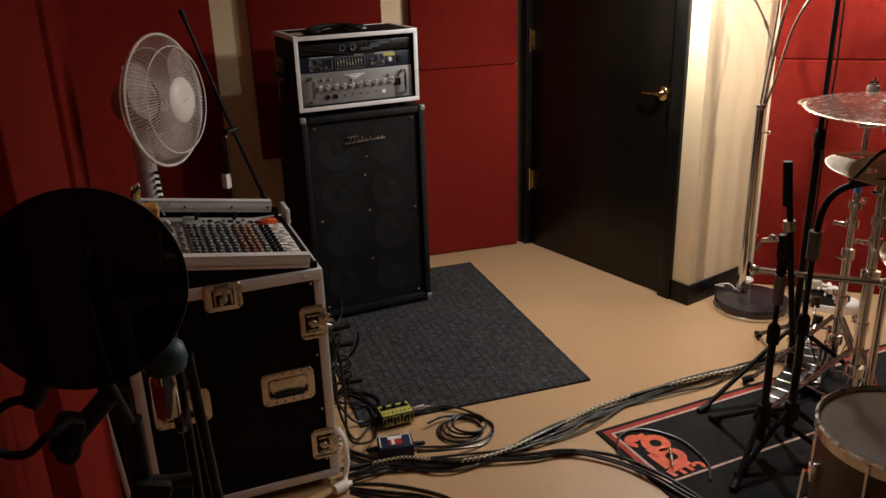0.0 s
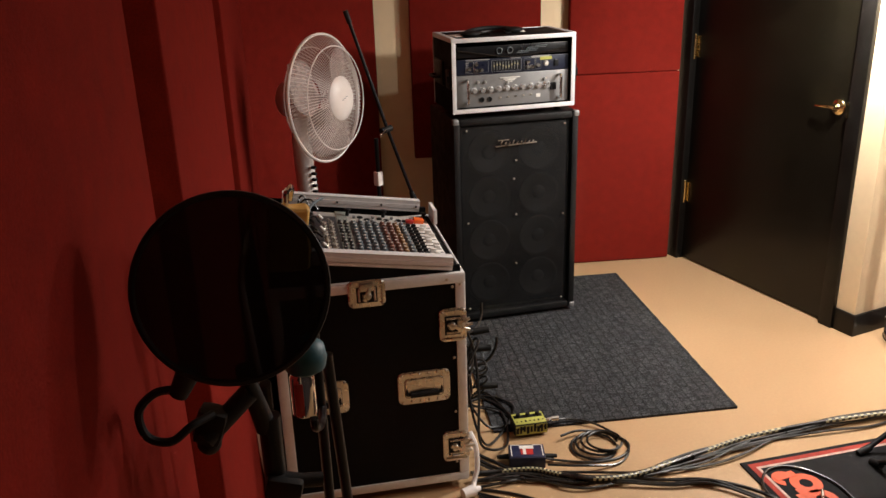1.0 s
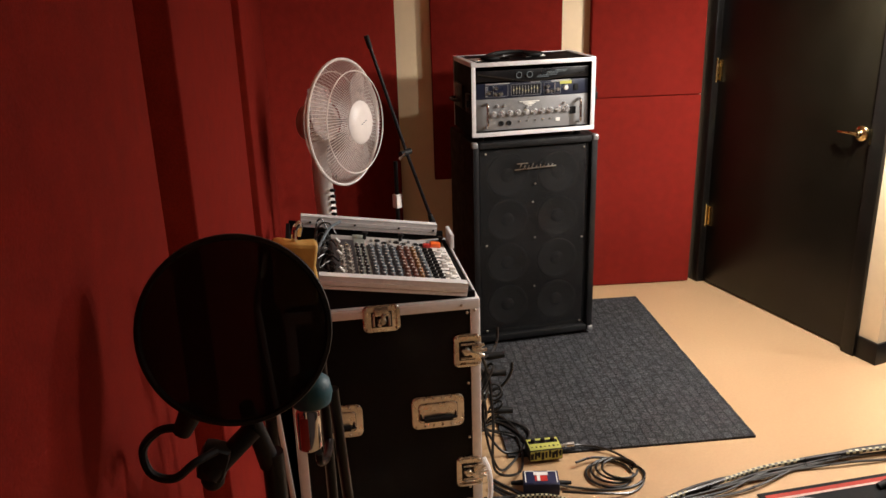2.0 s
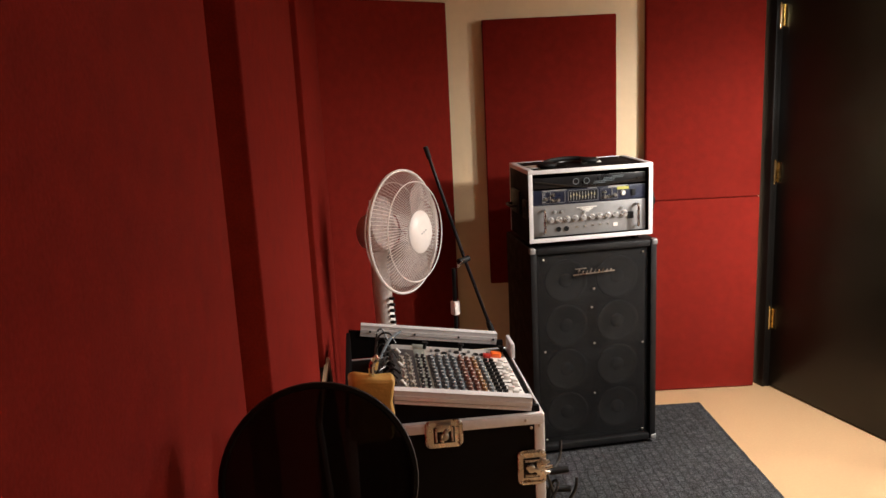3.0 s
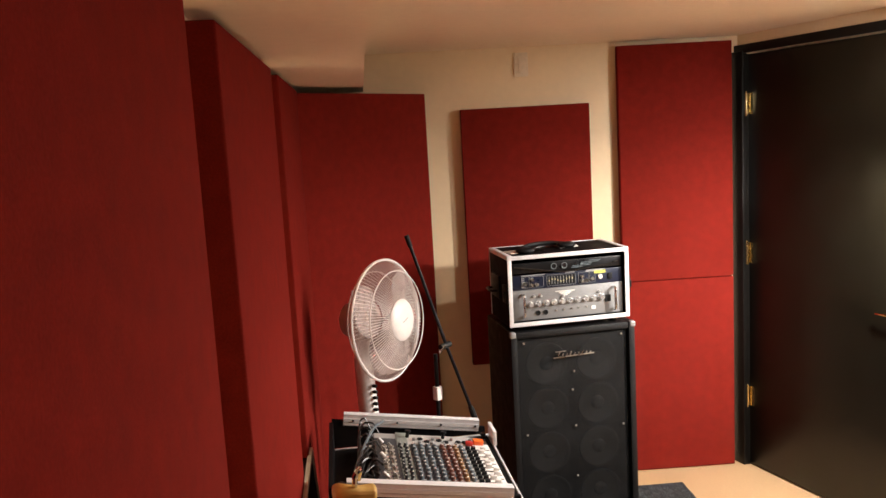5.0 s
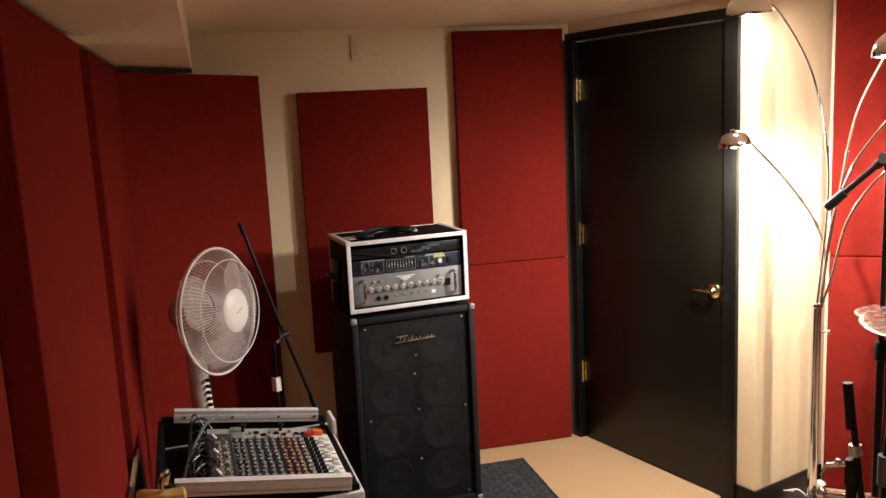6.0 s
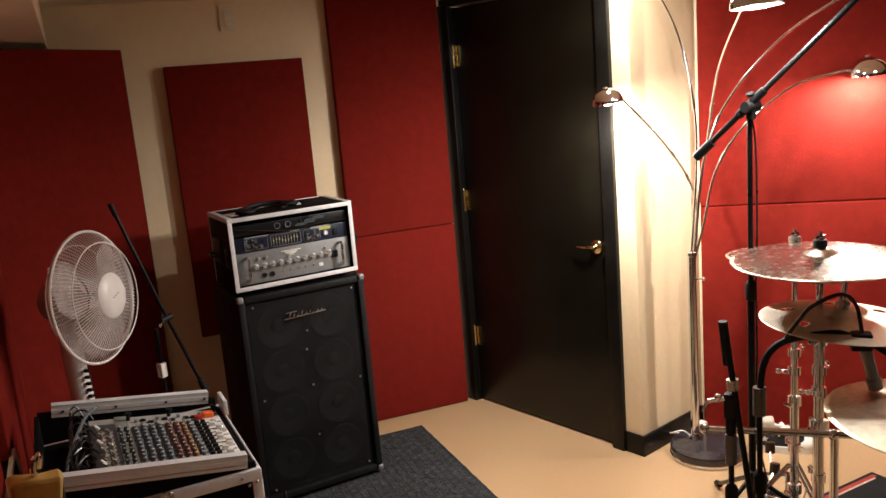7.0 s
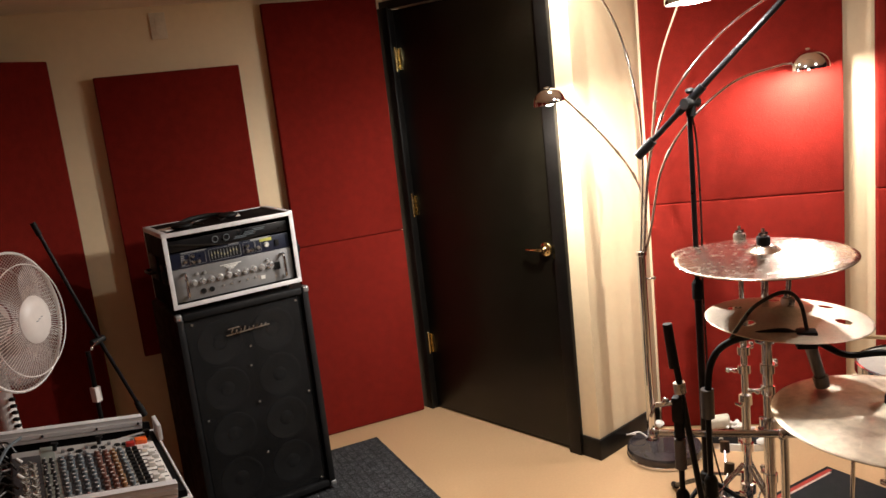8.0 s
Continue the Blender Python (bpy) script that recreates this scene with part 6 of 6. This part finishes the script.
MAIN = [(0.305, 2.075), (0.40, 2.066), (0.496, 2.054), (0.58, 2.036), (0.667, 2.022), (0.80, 2.036), (0.934, 2.060), (1.07, 2.085), (1.20, 2.113), (1.36, 2.150), (1.53, 2.192), (1.70, 2.225), (1.86, 2.250), (1.99, 2.268), (2.12, 2.27)]
for k in range(7):
    off = (k - 3) * 0.0085
    tw = [(x, y + off * math.cos(i * 0.9 + k) * 1.6) for i, (x, y) in enumerate(MAIN)]
    braided = k == 5
    floor_cable(tw, 0.0072 if braided else 0.0046, CABLE_W if braided else CABLE,
                "black and pale braided cable in the bundle on the floor" if braided else "black cable in the bundle across the floor", 0.008, 0.014 if braided else 0.002 + 0.0035 * (k % 3))
for k in range(5):
    lo = [(0.335, 2.24 - 0.02 * k), (0.38, 2.18 - 0.02 * k), (0.453, 2.118 - 0.014 * k), (0.60, 2.05 - 0.010 * k), (0.743, 2.03 - 0.010 * k), (0.90, 2.0 - 0.012 * k), (1.02, 1.975 - 0.008 * k), (1.13, 1.93 - 0.02 * k), (1.20, 1.85 - 0.03 * k), (1.26, 1.72 - 0.03 * k), (1.30, 1.55)]
    floor_cable(lo, 0.0042, CABLE, "black cable curving from the case to the drum rug", 0.010, 0.003 * (k % 2) + (0.006 if k > 2 else 0))
for k in range(4):
    lo = [(0.31, 2.03 - 0.015 * k), (0.42, 1.99 - 0.03 * k), (0.52, 1.93 - 0.03 * k), (0.60, 1.84 - 0.02 * k), (0.64, 1.72)]
    floor_cable(lo, 0.0045, CABLE, "black cable trailing off the flight case", 0.012)
# coil of cable by the boxes
for k in range(4):
    rr = 0.075 - 0.006 * k
    pts = [(0.728 + 0.012 * k + rr * math.cos(a), 2.205 + 0.010 * math.sin(k) + rr * math.sin(a), 0.005 + 0.006 * k + 0.002 * math.sin(2 * a)) for a in [2 * math.pi * q / 20 for q in range(19 + k % 2)]]
    solid("coiled_cable", tube(B(), pts, 0.0042, 7, 3), CABLE, Matrix(), "black cable lying in a loose coil on the floor", "cable", "floor cables")
pts = [(0.535, 2.15, 0.02), (0.60, 2.14, 0.008), (0.70, 2.12, 0.005), (0.80, 2.135, 0.005), (0.845, 2.20, 0.006), (0.80, 2.27, 0.006), (0.70, 2.285, 0.018), (0.63, 2.26, 0.02)]
solid("coiled_cable", tube(B(), pts, 0.0042, 7), CABLE, Matrix(), "black cable looping between the two boxes", "cable", "floor cables")
pts = [(0.61, 2.345, 0.030), (0.68, 2.36, 0.020), (0.76, 2.33, 0.014), (0.82, 2.26, 0.006), (0.84, 2.18, 0.005), (0.78, 2.10, 0.005), (0.66, 2.085, 0.020), (0.55, 2.11, 0.018)]
solid("coiled_cable", tube(B(), pts, 0.0042, 7), CABLE, Matrix(), "black jack cable looping from the yellow box", "cable", "floor cables")
pts = [(1.19, 1.78, 0.012), (1.17, 1.90, 0.011), (1.22, 1.985, 0.012), (1.31, 1.99, 0.012), (1.39, 1.90, 0.012), (1.40, 1.76, 0.012), (1.36, 1.68, 0.012)]
solid("coiled_cable", tube(B(), pts, 0.0040, 7), CABLE, Matrix(), "black cable looped over the emblem of the drum rug", "cable", "floor cables")
solid("jack_plug", rod(rod(B(), (1.33, 1.86, 0.018), (1.30, 1.80, 0.016), 0.005), (1.30, 1.80, 0.016), (1.285, 1.77, 0.016), 0.0032), STEEL, Matrix(), "steel jack plug on the cable over the rug", "plug")
# cables spilling behind the right edge of the case onto the mat
rc = random.Random(21)
for k in range(4):
    y = 2.16 + 0.09 * k
    pts = [(0.30, y, 0.50 - 0.08 * k), (0.325 + rc.uniform(0, 0.03), y + rc.uniform(-0.03, 0.05), 0.40 - 0.06 * k), (0.32 + rc.uniform(0, 0.03), y + rc.uniform(-0.05, 0.05), 0.26 - 0.03 * k), (0.34, y + rc.uniform(-0.05, 0.05), 0.10),
           (0.40 + rc.uniform(-0.03, 0.06), y + rc.uniform(0, 0.1), 0.016), (0.46 + rc.uniform(-0.05, 0.05), 2.42 + rc.uniform(-0.04, 0.08), 0.016), (0.36 + rc.uniform(0, 0.06), 2.55 + rc.uniform(-0.05, 0.06), 0.015), (0.315, 2.50, 0.015)]
    solid("hanging_cable", tube(B(), pts, 0.0045, 7), CABLE, Matrix(), "black cable hanging down beside the flight case", "cable", "case cables")
for k in range(5):
    c0 = Vector((0.322 + 0.006 * (k % 2), 2.15 + 0.07 * k + rc.uniform(-0.02, 0.02), 0.42 - 0.055 * k))
    rr = rc.uniform(0.018, 0.034)
    pts = [c0 + Vector((0.6 * rr * math.sin(a + k), rr * math.cos(a), 1.3 * rr * math.sin(a) + 0.006 * math.cos(2 * a))) for a in [2 * math.pi * q / 12 for q in range(14)]]
    solid("hanging_cable", tube(B(), pts, 0.0042, 7, 3), CABLE, Matrix(), "small coil of black cable beside the flight case", "cable", "case cables")
pts = [(0.305, 2.30, 0.40), (0.36, 2.36, 0.395), (0.385, 2.40, 0.42), (0.39, 2.42, 0.46)]
solid("hanging_cable", tube(B(), pts, 0.005, 7), CABLE, Matrix(), "stiff black cable end sticking out behind the case", "cable", "case cables")


# connectors poking out behind the case, on short stiff leads
for x0, x1, z, dz in ((0.300, 0.402, 0.388, 0.004), (0.300, 0.408, 0.328, -0.004), (0.300, 0.430, 0.185, -0.003)):
    bm = rod(rod(B(), (x1 - 0.052, 2.35, z), (x1, 2.352, z + dz), 0.0125, 0.011, 14), (x1 - 0.064, 2.349, z), (x1 - 0.052, 2.35, z), 0.008, 0.0125, 14)
    tube(bm, [(x0, 2.33, z - 0.03), (x0 + 0.02, 2.34, z - 0.006), (x1 - 0.06, 2.35, z)], 0.0045, 8)
    solid("cable_connector", bm, RUBBER, Matrix(), "black cable connector sticking out behind the flight case", "plug", "case cables")
bm = tube(B(), [(0.429, 2.352, 0.362), (0.427, 2.35, 0.335), (0.416, 2.35, 0.305), (0.395, 2.35, 0.278), (0.365, 2.345, 0.268), (0.330, 2.34, 0.275)], 0.0052, 8)
solid("hanging_cable", bm, CABLE, Matrix(), "stiff hooked black cable behind the flight case", "cable", "case cables")
for k, (cx, cz) in enumerate(((0.362, 0.290), (0.370, 0.262), (0.372, 0.206), (0.362, 0.150))):
    pts = [(cx + 0.022 * math.cos(a), 2.30 + 0.02 * k + 0.010 * math.sin(a), cz + 0.016 * math.sin(a + 0.5 * k)) for a in [2 * math.pi * q / 12 for q in range(14)]]
    solid("hanging_cable", tube(B(), pts, 0.0035, 7, 3), CABLE, Matrix(), "small loop of shiny black cable beside the flight case", "cable", "case cables")


# ---------- two small boxes ----------
def di_box(m, label, face, body, kind):
    t = thing("stomp_box", m, label, "effects box", "small boxes")
    part("housing", box(B(), (0.115, 0.075, 0.042), (0, 0, 0.021), bevel=0.004), body, t)
    part("top_plate", box(B(), (0.108, 0.068, 0.002), (0, 0, 0.0425), bevel=0.0006), face, t)
    if kind == "yellow":
        for k in range(3):
            kb = B()
            lathe(kb, [(0, 0.012), (0.007, 0.012), (0.009, 0)], Matrix.Translation((-0.034 + 0.034 * k, 0.014, 0.043)), 12)
            part("knob", kb, RUBBER, t)
        pr = B()
        box(pr, (0.10, 0.018, 0.001), (0, 0.012, 0.0438))
        for k in range(7):
            box(pr, (0.006, 0.004 + 0.003 * (k % 3), 0.001), (-0.045 + 0.015 * k, -0.018, 0.0438))
            box(pr, (0.005, 0.001, 0.008 + 0.004 * (k % 2)), (-0.045 + 0.015 * k, -0.0378, 0.028))
        part("print", pr, RUBBER, t, "dark printed bars")
        front = B()
        box(front, (0.110, 0.001, 0.036), (0, -0.0372, 0.021))
        part("front_plate", front, YELLOWINK, t)
        ft = B()
        for k in range(9):
            box(ft, (0.0075 if k % 3 else 0.010, 0.001, 0.022 + 0.006 * (k % 2)), (-0.049 + 0.0122 * k, -0.0384, 0.020 + 0.003 * (k % 3)))
        part("front_print", ft, RUBBER, t, "dark printed blocks")
        part("plug", rod(rod(B(), (0.058, 0.01, 0.022), (0.085, 0.01, 0.022), 0.006), (0.085, 0.01, 0.022), (0.11, 0.01, 0.022), 0.0085), STEEL, t, "steel jack plug")
    else:
        pr = B()
        box(pr, (0.040, 0.030, 0.001), (0.0, -0.008, 0.0440))
        part("red_field", pr, REDP, t)
        pr = B()
        box(pr, (0.046, 0.018, 0.001), (0.0, 0.018, 0.0440))
        box(pr, (0.010, 0.030, 0.001), (-0.008, -0.008, 0.0448))
        for s2 in (-1, 1):
            box(pr, (0.003, 0.060, 0.001), (s2 * 0.050, 0, 0.0440))
            box(pr, (0.030, 0.003, 0.001), (s2 * 0.036, 0.030, 0.0440))
        part("white_print", pr, WHITEINK, t)
        part("plug", rod(B(), (0.056, 0, 0.020), (0.098, 0.004, 0.018), 0.0095, 0.006), RUBBER, t, "black plug")
        part("plug", rod(B(), (-0.056, 0.005, 0.020), (-0.095, 0.01, 0.014), 0.009, 0.006), RUBBER, t, "black plug")
    return t


BOXBLUE = mat("dark_blue_enamel", (0.014, 0.018, 0.055), 0.4)
di_box(pose(0.535, 2.335, 0.010, 0, 0, 4), "yellow and black effects box at the mat edge", YELLOWINK, RUBBER, "yellow")
di_box(pose(0.492, 2.160, 0.0, 0, 0, -6), "dark blue box with red and white print on the floor", BOXBLUE, BOXBLUE, "blue")


# ---------- vocal microphone with pop filter, close by ----------
def pop_filter():
    c = Vector((-0.119, 0.711, 1.263))
    s = thing("vocal_stand", pose(-0.106, 0.796, 0), "black microphone stand with a round pop filter", "microphone stand")
    inv = s.matrix_world.inverted()
    R = 0.0985
    face = Vector((0.10, -1.0, 0.30)).normalized()
    m = Matrix.Translation(inv @ c) @ face.to_track_quat("Z", "Y").to_matrix().to_4x4()
    r = B()
    lathe(r, [(R - 0.004, -0.005), (R, -0.004), (R + 0.001, 0), (R, 0.004), (R - 0.004, 0.005), (R - 0.006, 0), (R - 0.004, -0.005)], m, 56)
    hoop = part("pop_hoop", r, RUBBER, s, "black plastic hoop")
    for z in (0.0,):
        d = B()
        lathe(d, [(0, z), (0.04, z * 1.0), (R - 0.004, z)], m, 48)
        part("pop_mesh", d, POPMESH, hoop, "dark see-through nylon mesh")

    def q(x, z, y=0.66):
        return inv @ (c + Vector((x, y - 0.66, z)) * 1.07)
    part("hoop_clamp", rod(B(), q(-0.050, -0.082), q(-0.064, -0.108), 0.013, 0.010), RUBBER, hoop)
    part("gooseneck", tube(B(), [q(-0.060, -0.102), q(-0.085, -0.104), q(-0.104, -0.124), q(-0.100, -0.152), q(-0.078, -0.160), q(-0.058, -0.150, 0.67), q(-0.040, -0.150, 0.69)], 0.0048, 8, 8), RUBBER, s, "bent black gooseneck")
    k = B()
    box(k, (0.034, 0.030, 0.044), q(-0.046, -0.168, 0.70), Matrix.Rotation(radians(20), 4, "Y"), bevel=0.010)
    rod(k, q(-0.052, -0.180, 0.69), q(-0.006, -0.145, 0.72), 0.012)
    ball(k, q(-0.050, -0.190, 0.70), 0.014, seg=12)
    part("clamp_block", k, RUBBER, s)
    top = q(-0.010, -0.115, 0.72)
    part("swivel_post", rod(B(), top, q(0.004, -0.205, 0.745), 0.009, 0.013), RUBBER, s)
    part("pole", rod(B(), q(0.008, -0.19, 0.745), (inv @ Vector((-0.109, 0.796, 0.03))), 0.0135), BLACKMETAL, s)
    h = B()
    box(h, (0.046, 0.028, 0.026), q(0.018, -0.276, 0.735), Matrix.Rotation(radians(15), 4, "Y"), bevel=0.007)
    rod(h, q(0.02, -0.272, 0.735), q(0.060, -0.280, 0.745), 0.009)
    part("boom_swivel", h, RUBBER, s)
    for a in range(3):
        an = 2 * math.pi * a / 3 + 0.9
        leg = part("leg", rod(B(), (0, 0, 0.16), (0.15 * math.cos(an), 0.15 * math.sin(an), 0.012), 0.009), BLACKMETAL, s)
        part("rubber_foot", rod(B(), (0.138 * math.cos(an), 0.138 * math.sin(an), 0.024), (0.160 * math.cos(an), 0.160 * math.sin(an), 0.011), 0.012), RUBBER, leg)
    return s


pop_filter()
# studio microphone behind the filter, on its own stand
mic = thing("studio_microphone", pose(-0.078, 0.915, 0.968), "silver and red microphone with a teal foam cover on its stand", "microphone")
bm = B()
lathe(bm, [(0, 0.027), (0.012, 0.022), (0.0170, 0.026), (0.0170, 0.080), (0.014, 0.086), (0, 0.086)], Matrix(), 20)
part("body", bm, CHROME, mic, "polished metal body")
for sgn in (-1, 1):
    part("red_stripe", box(B(), (0.011, 0.002, 0.048), (-0.004, sgn * 0.0168, 0.053), bevel=0.0008), REDP, mic)
bm = B()
lathe(bm, [(0, 0.084), (0.016, 0.086), (0.027, 0.094), (0.030, 0.108), (0.027, 0.124), (0.015, 0.134), (0, 0.136)], Matrix.Translation((0.006, 0, 0)), 20)
part("foam_cover", bm, TEAL, mic, "dull teal foam cover")
bs2 = thing("studio_stand", pose(-0.062, 1.030, 0), "slim black stand with crossed tubes beside the flight case", "microphone stand")
inv = bs2.matrix_world.inverted()
part("pole", rod(B(), (0.0, 0, 0.02), (-0.004, 0, 1.235), 0.008), BLACKMETAL, bs2)
part("mic_bracket", tube(B(), [(0, 0, 0.93), (0.0, -0.06, 0.94), (-0.003, -0.120, 0.970), (-0.004, -0.125, 0.988)], 0.006, 8), BLACKMETAL, bs2)
part("leaning_tube", rod(B(), inv @ Vector((-0.150, 1.02, 0.20)), inv @ Vector((-0.125, 0.90, 1.05)), 0.008), BLACKMETAL, bs2)
part("leaning_tube", rod(B(), inv @ Vector((-0.010, 1.06, 0.20)), inv @ Vector((-0.045, 0.95, 1.06)), 0.008), BLACKMETAL, bs2)
part("cross_piece", rod(B(), inv @ Vector((-0.150, 1.02, 0.20)), inv @ Vector((0.00, 1.06, 0.20)), 0.007), BLACKMETAL, bs2)
for a in range(3):
    an = 2 * math.pi * a / 3 + 0.3
    leg = part("leg", rod(B(), (0, 0, 0.15), (0.17 * math.cos(an), 0.17 * math.sin(an), 0.012), 0.008), BLACKMETAL, bs2)
    part("rubber_foot", rod(B(), (0.155 * math.cos(an), 0.155 * math.sin(an), 0.024), (0.18 * math.cos(an), 0.18 * math.sin(an), 0.011), 0.011), RUBBER, leg)
# yellow leather pouch clipped to the top of that stand
pouch = thing("leather_pouch", pose(-0.088, 1.006, 1.210, 6, 3, 12), "yellow leather pouch clipped to the microphone stand", "pouch")
bm = box(B(), (0.058, 0.028, 0.095), (0, 0, 0.004), bevel=0.009, seg=3)
bmesh.ops.subdivide_edges(bm, edges=bm.edges[:], cuts=2, use_grid_fill=True)
for v in bm.verts:
    v.co += Vector((noise.noise(v.co * 30), noise.noise(v.co * 30 + Vector((5, 0, 0))), noise.noise(v.co * 30 + Vector((0, 9, 0))))) * 0.005
    v.co.x *= 1 + 0.25 * (0.05 - v.co.z)
part("pouch_body", bm, YELLOW, pouch)
part("clip", tube(B(), [(0.0, 0.0, 0.045), (0.0, 0.0, 0.066), (0.006, 0.006, 0.074), (0.010, 0.018, 0.066), (0.008, 0.022, 0.050)], 0.004, 8), CHROME, pouch, "chrome clip")

# ---------- plate high on the back wall ----------
PLATE = mat("ivory_plastic", (0.74, 0.63, 0.47), 0.45)
sw = thing("wall_plate", pose(0.592, 3.899, 2.055), "ivory two-gang switch plate high on the wall", "switch plate")
part("plate", box(B(), (0.068, 0.008, 0.112), (0, -0.005, 0), bevel=0.003), PLATE, sw)
for z in (-0.022, 0.022):
    part("rocker", box(B(), (0.026, 0.006, 0.034), (0, -0.010, z), bevel=0.002), PLATE, sw)
